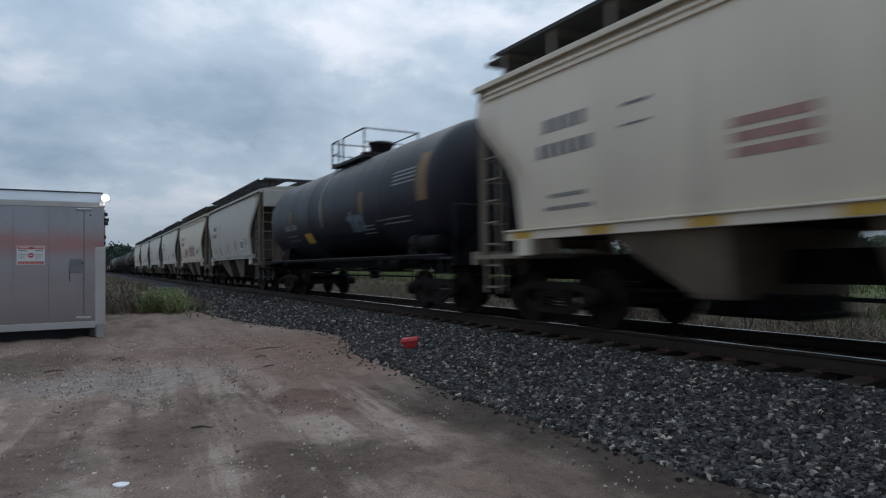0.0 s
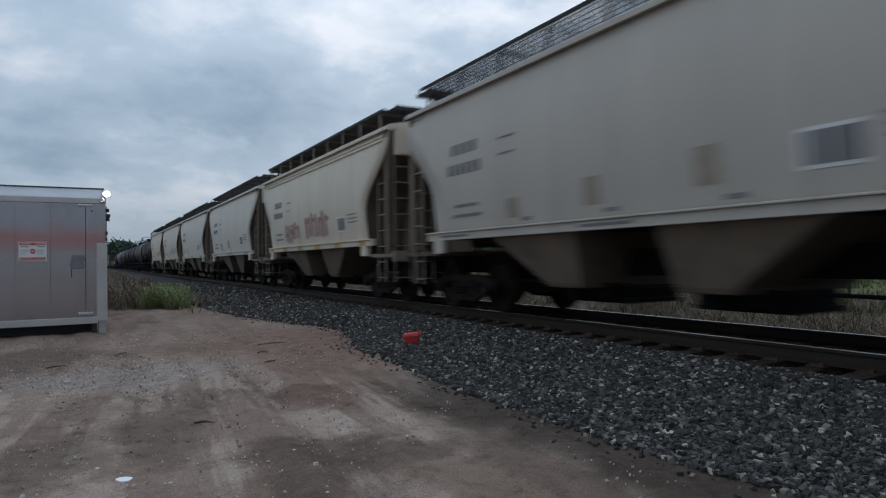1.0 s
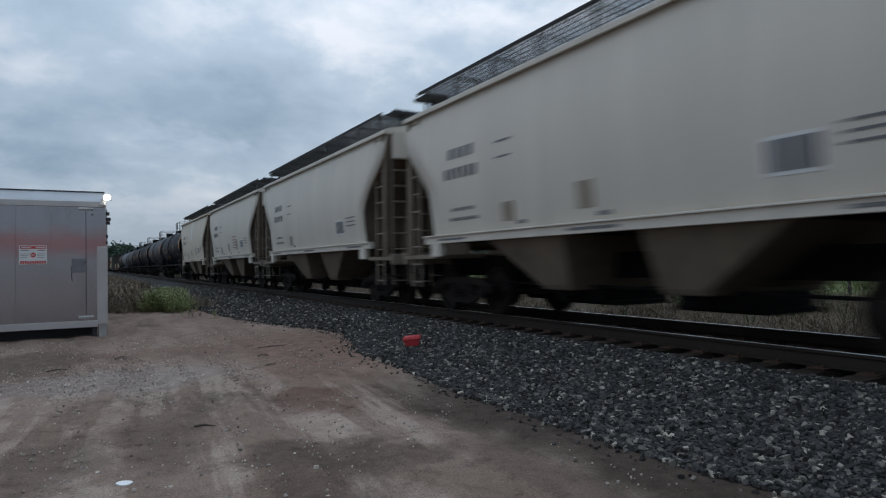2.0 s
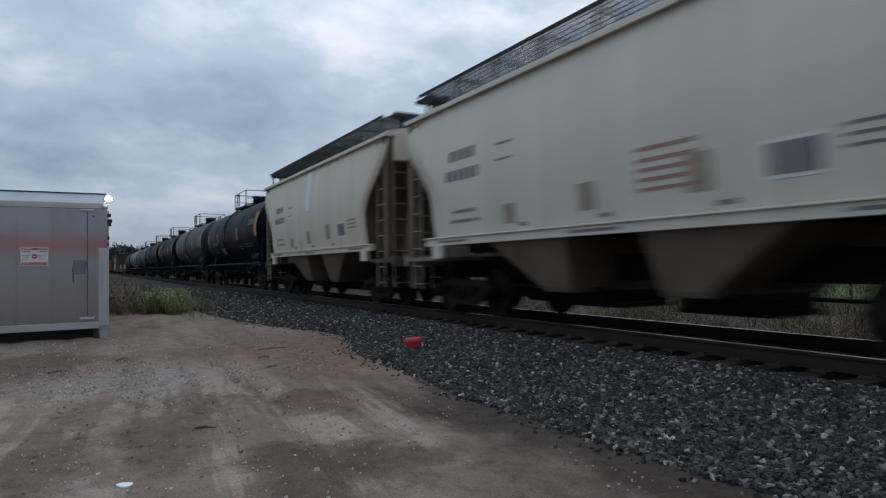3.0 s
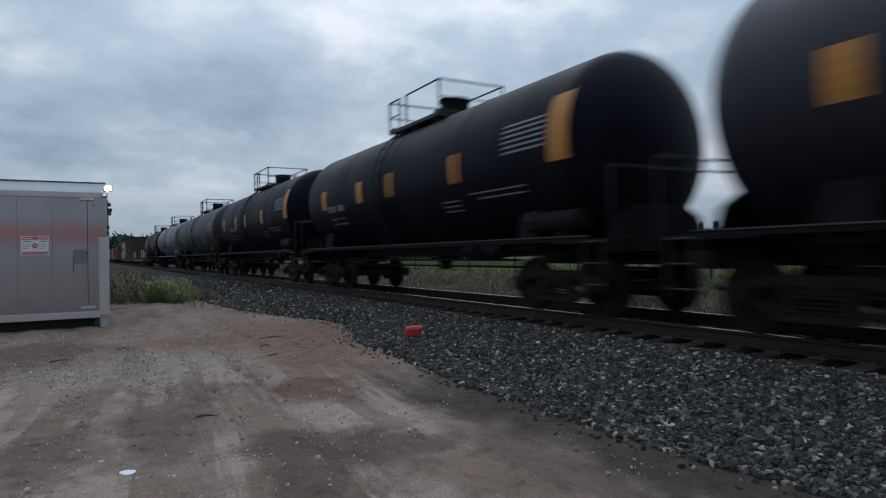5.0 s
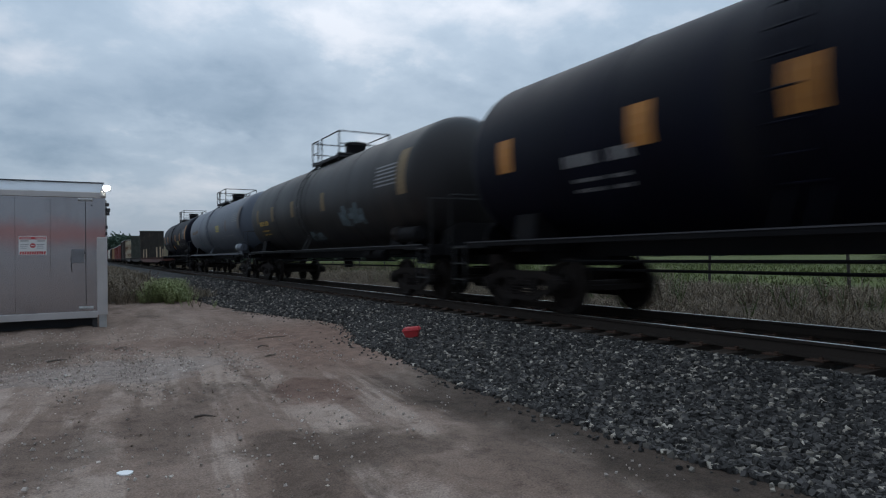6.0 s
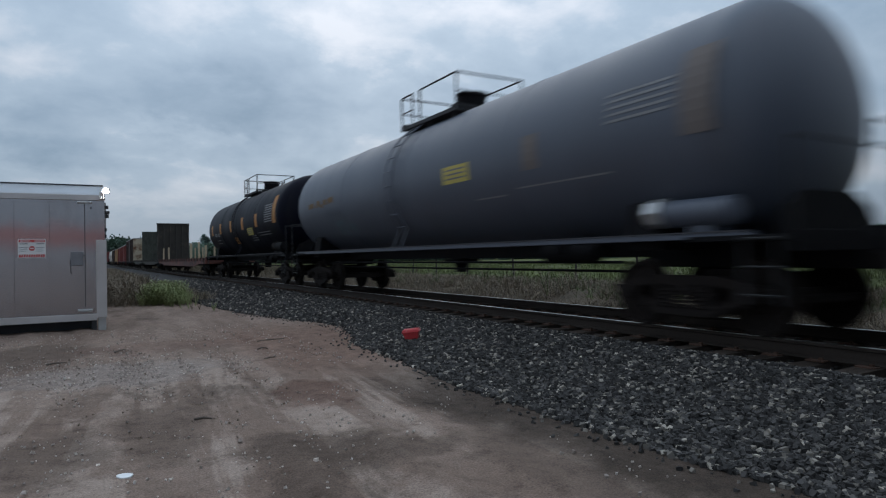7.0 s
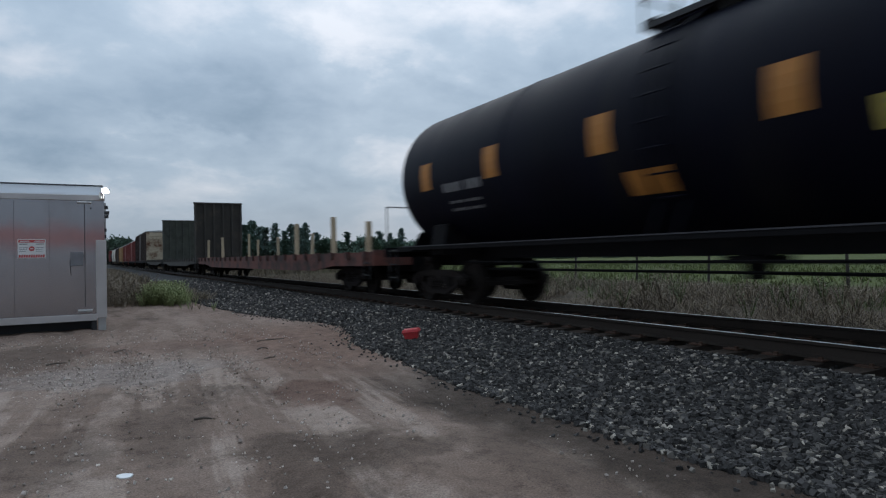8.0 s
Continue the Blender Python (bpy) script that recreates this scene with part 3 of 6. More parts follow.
# ======================= ground and track =======================
def ground():
    def axis(lo, hi, near, step):
        out, v = [], 0.0
        a = np.arange(near[0], near[1] + 1e-6, step)
        left, right = [], []
        v, s = near[0], step
        while v > lo:
            s *= 1.35
            v -= s
            left.append(v)
        v, s = near[1], step
        while v < hi:
            s *= 1.35
            v += s
            right.append(v)
        return np.array(left[::-1] + list(a) + right)

    xs, ys = axis(-2500, 2500, (-6.0, 4.0), 0.09), axis(-2500, 3000, (1.5, 24.0), 0.12)
    X, Y = np.meshgrid(xs, ys, indexing="ij")
    Z = np.zeros_like(X)
    bend = 0.35 * np.sin(Y * 0.16) - 0.012 * (Y - 6) ** 2 * 0.12
    near = np.exp(-np.clip(Y - 18, 0, None) ** 2 / 30) * (X < 3.6) * (X > -8)
    rs = np.random.RandomState(5)
    for cx, w, dep in ((-2.4, 0.16, 0.03), (-1.5, 0.2, 0.035), (-0.5, 0.15, 0.03), (0.25, 0.2, 0.045), (0.8, 0.14, 0.03),
                       (1.45, 0.2, 0.05), (2.1, 0.15, 0.035), (2.75, 0.18, 0.04)):
        dx = X - cx - bend
        Z += 0.5 * near * (-dep * np.exp(-(dx / w) ** 2) + dep * 0.45 * np.exp(-((np.abs(dx) - 2 * w) / (0.7 * w)) ** 2))
    for i in range(len(xs)):
        for j in range(len(ys)):
            if near[i, j] > 0.05:
                x, y = xs[i], ys[j]
                Z[i, j] += near[i, j] * (0.012 * noise.noise((x * 0.7, y * 0.5, 1.7)) + 0.009 * noise.noise((x * 3.1, y * 2.4, 4.2)) + 0.007 * noise.noise((x * 8, y * 7, 9.2)))
    Z += 0.18 / (1 + np.exp(-np.clip((X - 11.5) * 1.5, -40, 40)))
    v = np.stack([X.ravel(), Y.ravel(), Z.ravel()], 1)
    n, m = len(xs), len(ys)
    k = (np.arange(n - 1)[:, None] * m + np.arange(m - 1)[None]).ravel()
    f = np.stack([k, k + m, k + m + 1, k + 1], 1)
    me = bpy.data.meshes.new("ground")
    me.from_pydata(v.tolist(), [], f.tolist())
    me.materials.append(M_DIRT)
    me.shade_smooth()
    ob = new("ground", me)
    tagged(ob, "rutted bare brown dirt yard running into rough meadow and field", "ground", kind="structure")


ground()


def bed_height(x):
    """Height of the ballast's surface across the track."""
    d = abs(x - XC)
    if d < 0.95:
        return ZR - 0.265
    if d < 1.45:
        return ZR - 0.265 + 0.07 * (d - 0.95) / 0.5
    t = min(1, (d - 1.45) / 2.38)
    return (ZR - 0.195) * (1 - t) ** 0.95 - 0.03 * t


TOE_Y = (2, 3, 4, 5.2, 6.6, 8, 9.8, 11.2, 12.7, 14, 15.4, 17.8, 20.7, 26)
TOE_X = (3.8, 3.66, 3.61, 3.62, 3.67, 3.8, 3.88, 4.35, 4.75, 4.5, 4.13, 3.64, 3.3, 3.2)


def toe_x(y):
    """Where the foot of the ballast meets the dirt of the yard."""
    return float(np.interp(y, TOE_Y, TOE_X)) + 0.10 * noise.noise((y * 0.9, 3.1, 0)) + 0.07 * noise.noise((y * 2.6, 1.1, 0))


def bed_at(x, y):
    """Height of the ballast, run out by the trodden dirt at its foot."""
    return min(bed_height(x), (x - toe_x(y)) * 0.25) if x < XC - 1.6 else bed_height(x)


def ballast_bed():
    xs = [XC + s for s in list(np.arange(-4.5, -1.5, 0.15)) + [-1.45, -0.95, 0, 0.95, 1.45, 1.9, 2.5, 3.2, 4.1]]
    ys = list(np.arange(-14, 26, 0.25)) + list(np.arange(26, 120, 4)) + list(np.arange(120, 900, 40))
    m = Mesh()
    for y in ys:
        for x in xs:
            m.v.append((x, y, max(-0.12, bed_at(x, y)) + 0.02 * noise.noise((x * 3, y * 1.5, 7)) - (0.06 if x in (xs[0], xs[-1]) else 0)))
    n = len(xs)
    for j in range(len(ys) - 1):
        for i in range(n - 1):
            k = j * n + i
            m.f.append((k, k + 1, k + n + 1, k + n))
    solid("ballast_bed", m, M_BALLAST, "raised bed of grey crushed stone ballast under the track", "ballast", "structure", smooth=True)


ballast_bed()


def stone_field(name, xyz, size, material, label, seed, category="gravel"):
    """Many angular stones as one object."""
    rs = np.random.RandomState(seed)
    n = len(xyz)
    corner = np.array([(x, y, z) for x in (-1, 1) for y in (-1, 1) for z in (-1, 1)], float) * 0.5
    faces = np.array(((0, 1, 3, 2), (4, 6, 7, 5), (0, 4, 5, 1), (2, 3, 7, 6), (0, 2, 6, 4), (1, 5, 7, 3)))
    v = corner[None] * (1 + rs.uniform(-0.45, 0.3, (n, 8, 3)))
    v = v * (size[:, None, None] * rs.uniform(0.75, 1.1, (n, 1, 3)))
    a, b = rs.uniform(0, 6.28, n), rs.normal(0, 0.9, n)
    ca, sa, cb, sb = np.cos(a)[:, None], np.sin(a)[:, None], np.cos(b)[:, None], np.sin(b)[:, None]
    x, y, z = v[..., 0], v[..., 1], v[..., 2]
    y, z = y * cb - z * sb, y * sb + z * cb
    x, y = x * ca - y * sa, x * sa + y * ca
    v = np.stack([x, y, z], -1) + xyz[:, None]
    f = faces[None] + (np.arange(n) * 8)[:, None, None]
    me = bpy.data.meshes.new(name)
    me.from_pydata(v.reshape(-1, 3).tolist(), [], f.reshape(-1, 4).tolist())
    me.materials.append(material)
    ob = new(name, me)
    tagged(ob, label, category, kind="stuff")


def ballast_stones():
    rs = np.random.RandomState(11)
    rows = []
    for y0, y1, dens, lo, hi in ((-9, 0.8, 200, 0.04, 0.075), (0.8, 6, 1250, 0.022, 0.05), (6, 12, 800, 0.026, 0.054), (12, 22, 330, 0.036, 0.066), (22, 45, 90, 0.05, 0.09)):
        n = int((y1 - y0) * 3.0 * dens)
        y = rs.uniform(y0, y1, n)
        toe = np.array([toe_x(b) - 0.05 for b in y])
        x = toe + (XC - 1.02 - toe) * rs.uniform(0, 1, n)
        rows.append(np.stack([x, y, rs.uniform(lo, hi, n)], 1))
    n = 5200
    rows.append(np.stack([rs.uniform(XC - 1.0, XC + 3.6, n), rs.uniform(1, 22, n), rs.uniform(0.035, 0.07, n)], 1))
    n = 500
    ye = rs.uniform(1, 18, n)
    rows.append(np.stack([np.array([toe_x(b) for b in ye]) - np.abs(rs.normal(0, 0.14, n)), ye, rs.uniform(0.012, 0.035, n)], 1))
    n = 110
    ye = rs.uniform(9.5, 18, n)
    rows.append(np.stack([np.array([toe_x(b) for b in ye]) - 0.9 * rs.beta(1, 2.5, n), ye, rs.uniform(0.014, 0.036, n)], 1))
    p = np.concatenate(rows)
    z = np.array([max(0.0, bed_at(a, b)) for a, b in p[:, :2]]) + p[:, 2] * 0.25
    inside = np.abs(p[:, 0] - XC) < 1.35
    z = np.where(inside, z - 0.005, z)
    stone_field("ballast_stones", np.stack([p[:, 0], p[:, 1], z], 1), p[:, 2], M_STONE, "loose angular grey crushed stone on the ballast shoulder", 12)


ballast_stones()


def yard_pebbles():
    rs = np.random.RandomState(21)
    n = 5200
    x, y = rs.uniform(-5, 3.4, n), 2.5 + 15 * rs.beta(1.2, 1.6, n)
    keep = np.array([noise.noise((a * 0.6, b * 0.5, 3.3)) > -0.12 for a, b in zip(x, y)])
    x, y = x[keep], y[keep]
    # a stony patch before the shed
    m = 1500
    px, py = rs.normal(0.3, 1.1, m), rs.normal(9.3, 1.0, m)
    x, y = np.concatenate([x, px]), np.concatenate([y, py])
    ok = (y < 15) & (x < 3.3)
    x, y = x[ok], y[ok]
    s = 0.007 + 0.036 * rs.beta(1, 6, len(x))
    stone_field("yard_pebbles", np.stack([x, y, 0.004 + s * 0.1], 1), s, M_PEB, "pale pebbles and clods scattered over the dirt yard", 22)


yard_pebbles()


def yard_clods():
    """Crumbs of dark earth thrown up along the wheel tracks and before the shed."""
    rs = np.random.RandomState(27)
    x, y = rs.uniform(-3.5, 3.4, 5000), 3.5 + 10 * rs.beta(2.2, 1.6, 5000)
    keep = np.array([noise.noise((a * 1.3, b * 0.35, 6.1)) + 0.5 * noise.noise((a * 4, b * 3, 2.4)) > 0.22 for a, b in zip(x, y)])
    x, y = x[keep], y[keep]
    x, y = np.concatenate([x, rs.normal(0.2, 1.2, 800), rs.normal(1.9, 0.5, 200)]), np.concatenate([y, rs.normal(10.0, 1.0, 800), rs.normal(8.0, 0.6, 200)])
    ok = (x < 3.4) & (y < 14)
    x, y = x[ok], y[ok]
    s = 0.005 + 0.028 * rs.beta(1, 8, len(x))
    stone_field("yard_clods", np.stack([x, y, 0.002 + s * 0.1], 1), s, M_CLOD, "dark crumbs of earth scattered over the dirt yard", 28, "clods")


yard_clods()


def rails():
    prof = [(-0.075, -0.172), (0.075, -0.172), (0.075, -0.16), (0.012, -0.14), (0.010, -0.045), (0.036, -0.034), (0.037, -0.003),
            (-0.037, -0.003), (-0.036, -0.034), (-0.010, -0.045), (-0.012, -0.14), (-0.075, -0.16)]
    for x in (XC - 0.7525, XC + 0.7525):
        track = thing("rail", "rusty steel rail with a polished running head", "rail", pose(x, 0, ZR), "pair of rails", "structure")
        part("rail_web", Mesh().prism(prof, "y", -14, 900), M_RAIL, track)
        part("rail_head", Mesh().prism([(-0.024, -0.004), (0.024, -0.004), (0.02, 0.0), (-0.02, 0.0)], "y", -14, 900), M_RAILTOP, track, "polished running surface")


rails()


# ======================= railway vehicles =======================
ROLLING = []


def wheel_mesh(side):
    p = [(-0.07, 0.10), (-0.07, 0.17), (-0.015, 0.20), (-0.02, 0.36), (-0.06, 0.385), (-0.06, 0.44), (0.03, 0.445), (0.045, 0.47),
         (0.065, 0.465), (0.07, 0.385), (0.015, 0.35), (0.02, 0.2), (0.07, 0.17), (0.07, 0.10), (-0.07, 0.10)]
    return Mesh().lathe([(a * side, r) for a, r in p], "x", (0, 0, 0), 28).data("wheel", M_WHEEL, True)


def side_frame_mesh():
    m = Mesh()
    hw = 0.06
    top = [(-1.15, 0.50), (-1.02, 0.60), (-0.5, 0.70), (0.5, 0.70), (1.02, 0.60), (1.15, 0.50), (1.02, 0.47), (0.5, 0.575), (-0.5, 0.575), (-1.02, 0.47)]
    m.prism(top, "x", -hw, hw)
    bot = [(-1.0, 0.48), (-0.42, 0.20), (0.42, 0.20), (1.0, 0.48), (0.8, 0.47), (0.36, 0.29), (-0.36, 0.29), (-0.8, 0.47)]
    m.prism(bot, "x", -hw, hw)
    for s in (-1, 1):
        m.box(-hw, hw, s * 0.36 - 0.07, s * 0.36 + 0.07, 0.28, 0.59)
        m.prism([(s * 0.72, 0.40), (s * 1.08, 0.40), (s * 1.13, 0.56), (s * 0.70, 0.58)], "x", -hw * 1.3, hw * 1.3)
        m.tube((-0.15, s * 0.89, 0.455), (0.1, s * 0.89, 0.455), 0.115, 14)
        m.tube((-0.17, s * 0.89, 0.455), (-0.15, s * 0.89, 0.455), 0.07, 10)
    for s in (-0.2, 0.0, 0.2):
        for k in range(5):
            m.tube((-0.02, s, 0.30 + k * 0.05), (-0.02, s, 0.33 + k * 0.05), 0.075, 10)
    return m.data("side_frame", M_TRUCK)


def truck(car, y):
    """A four-wheeled bogie under a vehicle."""
    bol = shared("bolster", lambda: Mesh().box(-1.05, 1.05, -0.2, 0.2, 0.46, 0.66).box(-0.3, 0.3, -0.28, 0.28, 0.62, 0.76)
                 .box(-0.8, 0.8, -1.2, -1.12, 0.38, 0.46).box(-0.8, 0.8, 1.12, 1.2, 0.38, 0.46).data("bolster", M_TRUCK))
    t = part("truck", bol, None, car, "grimy cast steel truck", at=pose(0, y, 0))
    sf = shared("side_frame", side_frame_mesh)
    wh = shared("wheels", lambda: (wheel_mesh(1), wheel_mesh(-1)))
    ax = shared("axle", lambda: Mesh().tube((-0.78, 0, 0), (0.78, 0, 0), 0.085, 10).data("axle", M_WHEEL, True))
    part("side_frame", sf, None, t, at=pose(-1.0, 0, 0))
    part("side_frame", sf, None, t, at=pose(1.0, 0, 0, 0, 0, 180))
    for s in (-1, 1):
        for me, x in ((ax, 0.0), (wh[0], -0.7525), (wh[1], 0.7525)):
            w = part("axle" if me is ax else "wheel", me, None, t, at=pose(x, s * 0.89, 0.445))
            if me is not ax:
                ROLLING.append((w, x, s * 0.89))
    return t


def coupler(car, y_end, sign):
    m = Mesh().box(-0.09, 0.09, min(y_end - sign * 0.75, y_end - sign * 0.1), max(y_end - sign * 0.75, y_end - sign * 0.1), 0.77, 0.95)
    m.prism([(-0.16, y_end - sign * 0.2), (0.14, y_end - sign * 0.22), (0.17, y_end + sign * 0.02), (0.05, y_end + sign * 0.04), (-0.02, y_end - sign * 0.06), (-0.17, y_end)], "z", 0.72, 1.0)
    part("coupler", m, M_TRUCK, car, "rusty knuckle coupler")
    h = [(0.35, y_end - sign * 0.5, 0.8), (0.34, y_end - sign * 0.3, 0.55), (0.25, y_end - sign * 0.1, 0.42), (0.12, y_end, 0.45)]
    part("brake_hose", Mesh().pipe(h, 0.025, 6), M_PIPE, car)


def ladder(car, x, y, z0, z1, w=0.42, across="y", material=None, step=0.37, name="ladder"):
    m = Mesh()
    material = material or M_WHITISH
    n = int((z1 - z0) / step)
    e = (0, w / 2, 0) if across == "y" else (w / 2, 0, 0)
    for s in (-1, 1):
        m.box(x + s * e[0] - 0.014, x + s * e[0] + 0.014, y + s * e[1] - 0.014, y + s * e[1] + 0.014, z0, z1)
    lad = part(name, m, material, car)
    rung = shared(("rung", across, w, material.name), lambda: Mesh().tube((-e[0], -e[1], 0), e, 0.014, 6).data("rung", material))
    for i in range(n + 1):
        z = z0 + 0.1 + i * step
        if z < z1:
            part("rung", rung, None, lad, at=pose(x, y, z))
    return lad


def hopper_side_x(z):
    """Half width of the curved hopper body at a height."""
    t = (z - 1.4) / 2.7
    return 1.47 + 0.13 * math.sin(math.pi * min(1, max(0, t))) + 0.03 * (1 - t)


def hopper_end_y(z, h):
    """Half length of the hopper's side sheet at a height: it draws in towards the sill."""
    t = max(0.0, min(1.0, (3.72 - z) / 1.55))
    t = t * t * (3 - 2 * t)
    return h - 0.56 - 1.22 * t


def side_bar(car, y0, y1, z0, z1, material, name="stencil_bar", label="", lift=0.006):
    """A flat mark on the hopper's near side that follows its curve."""
    m, n = Mesh(), 3
    for i in range(n + 1):
        z = z0 + (z1 - z0) * i / n
        m.v += [(-hopper_side_x(z) - lift, y0, z), (-hopper_side_x(z) - lift, y1, z)]
    for i in range(n):
        k = 2 * i
        m.f.append((k, k + 1, k + 3, k + 2))
    return part(name, m, material, car, label)


def covered_hopper(t0, t1, paint, label, style):
    yb, ya = y_of(t0), y_of(t1)
    y, length = (ya + yb) / 2, ya - yb
    h = length / 2
    car = thing("covered_hopper_car", label, "hopper car", pose(XC, y, ZR), "freight train")
    nz = 12
    # body: side sheets, shoulders and cambered roof, lofted from end to end
    zs = [1.40 + 2.70 * i / nz for i in range(nz + 1)]
    for s in (-1, 1):
        m = Mesh()
        steps = 9
        for a in range(2 * steps + 1):
            f = a / steps - 1
            for z in zs:
                m.v.append((s * hopper_side_x(z), f * hopper_end_y(z, h), z))
        for a in range(2 * steps):
            for i in range(nz):
                k = a * (nz + 1) + i
                m.f.append((k, k + 1, k + nz + 2, k + nz + 1))
        part("side_sheet", m, paint, car, "", True).modifiers.new("thick", "SOLIDIFY").thickness = 0.03
    # slope sheets, end walls
    for s in (-1, 1):
        m = Mesh()
        for z in zs:
            yy = s * (hopper_end_y(z, h) - 0.02)
            m.v += [(-hopper_side_x(z) + 0.01, yy, z), (hopper_side_x(z) - 0.01, yy, z)]
        for i in range(nz):
            k = 2 * i
            m.f.append((k, k + 1, k + 3, k + 2))
        part("slope_sheet", m, M_RUSTEND, car, "grimy sloping end sheet", True)
        # box-shaped upper end
        e0, e1 = sorted((s * (h - 0.60), s * (h - 0.46)))
        part("end_cap", Mesh().box(-1.35, 1.35, e0, e1, 3.45, 4.12), paint, car, bevel=0.02)
    roof = [(-1.53, 4.02), (-1.55, 4.10), (-1.46, 4.16), (-0.9, 4.27), (0, 4.33), (0.9, 4.27), (1.46, 4.16), (1.55, 4.10), (1.53, 4.02)]
    part("roof", Mesh().prism(roof, "y", -h + 0.5, h - 0.5), paint, car)
    if style.get("ribs"):
        for z in (3.80, 3.90):
            x = hopper_side_x(z)
            part("top_rib", Mesh().box(-x - 0.035, -x + 0.01, -h + 0.8, h - 0.8, z, z + 0.05), paint, car, bevel=0.01)
    part("top_chord", Mesh().box(-1.575, -1.50, -h + 0.5, h - 0.5, 4.02, 4.11).box(1.50, 1.575, -h + 0.5, h - 0.5, 4.02, 4.11), paint, car, bevel=0.01)
    # hatches and walkways on the roof
    for k in range(-3, 4):
        c = k * (h - 1.3) / 3.5
        part("hatch", Mesh().box(-0.33, 0.33, c - 0.55, c + 0.55, 4.30, 4.42).tube((-0.36, c, 4.44), (0.36, c, 4.44), 0.02, 6), paint, car, bevel=0.02)
    for s in (-1, 1):
        wx0, wx1 = sorted((s * 1.44, s * 0.30))
        g = Mesh()
        n = int((length - 2.0) / 0.085) if style.get("grate") else 0
        if n:
            for q in range(9):
                x = wx0 + (wx1 - wx0) * q / 8
                g.box(x - 0.006, x + 0.006, -h + 0.95, h - 0.95, 4.574, 4.584)
        else:
            g.box(wx0, wx1, -h + 0.95, h - 0.95, 4.57, 4.585)
        g.box(wx0, wx0 + 0.03, -h + 0.95, h - 0.95, 4.55, 4.61).box(wx1 - 0.03, wx1, -h + 0.95, h - 0.95, 4.55, 4.61)
        for i in range(n):
            c = -h + 1.0 + i * 0.085
            g.box(wx0, wx1, c, c + 0.042, 4.566, 4.574)
        part("roof_walkway", g, M_GRATE, car, "dark metal grating walkway")
        for k in range(9):
            c = (k - 4) * (h - 1.1) / 4.1
            part("walkway_bracket", Mesh().box(min(s * 1.40, s * 0.8), max(s * 1.40, s * 0.8), c - 0.015, c + 0.015, 4.52, 4.56).box(min(s * 1.40, s * 1.37), max(s * 1.40, s * 1.37), c - 0.03, c + 0.03, 4.12, 4.56), M_ENDP if style.get("ribs") else M_GRATE, car)
    for s in (-1, 1):
        y0, y1 = sorted((s * (h - 1.05), s * (h - 0.55)))
        part("end_walkway", Mesh().box(-1.30, 1.30, y0, y1, 4.555, 4.58).box(-1.30, 1.30, *sorted((s * (h - 0.57), s * (h - 0.54))), 4.53, 4.62), M_GRATE, car, "dark grating across the roof's end")
        for x in (-1.0, 1.0):
            part("walkway_bracket", Mesh().box(x - 0.03, x + 0.03, *sorted((s * (h - 0.8), s * (h - 0.74))), 4.15, 4.56), M_GRATE, car)
        wheel_y = s * (h - 0.5)
        if s < 0:
            hb = Mesh().lathe([(-0.02, 0.27), (0.0, 0.29), (0.02, 0.27), (0.0, 0.25), (-0.02, 0.27)], "y", (0.55, wheel_y, 3.0), 20)
            for a in range(3):
                t = a * math.pi / 3
                hb.tube((0.55 - 0.27 * math.cos(t), wheel_y, 3.0 - 0.27 * math.sin(t)), (0.55 + 0.27 * math.cos(t), wheel_y, 3.0 + 0.27 * math.sin(t)), 0.012, 6)
            part("brake_wheel", hb, M_RUSTEND, car, "rusty hand brake wheel")
    # sills
    for s in (-1, 1):
        x0, x1 = sorted((s * 1.46, s * 1.56))
        part("side_sill", Mesh().box(x0, x1, -h + 1.45, h - 1.45, 1.37, 1.51).box(min(s * 1.46, s * 1.60), max(s * 1.46, s * 1.60), -h + 1.45, h - 1.45, 1.505, 1.535)
             .box(min(s * 1.46, s * 1.58), max(s * 1.46, s * 1.58), -h + 1.75, -h + 2.1, 1.12, 1.38).box(min(s * 1.46, s * 1.58), max(s * 1.46, s * 1.58), h - 2.1, h - 1.75, 1.12, 1.38), paint, car, "pale side sill", bevel=0.008)
    part("centre_sill", Mesh().box(-0.32, 0.32, -h + 0.4, h - 0.4, 0.72, 1.12), M_UNDER, car)
    # hopper bays: steep towards the middle, sloping towards the ends
    for s in (-1, 1):
        rings = []
        for z, y0, y1, x in ((1.42, 0.74, h - 3.55, 1.45), (1.34, 0.75, h - 3.65, 1.44), (0.62, 0.86, h - 4.75, 1.22), (0.54, 0.88, h - 4.8, 1.18)):
            y0, y1 = sorted((s * y0, s * y1))
            rings.append([(-x, y0, z), (x, y0, z), (x, y1, z), (-x, y1, z)])
        bay = part("hopper_bay", Mesh().loft(rings), M_HOPDIRT, car, "dusty tapering discharge bay", bevel=0.02)
        c = s * (0.88 + h - 4.8) / 2
        part("outlet_gate", Mesh().box(-0.75, 0.75, c - 0.5, c + 0.5, 0.36, 0.56).box(-0.55, 0.55, c - 0.7, c + 0.7, 0.30, 0.37).tube((-1.0, c, 0.42), (1.0, c, 0.42), 0.035, 8), M_UNDER, bay, bevel=0.01)
    part("belly_plate", Mesh().box(-1.42, 1.42, -h + 2.0, h - 2.0, 1.38, 1.44), M_UNDER, car)
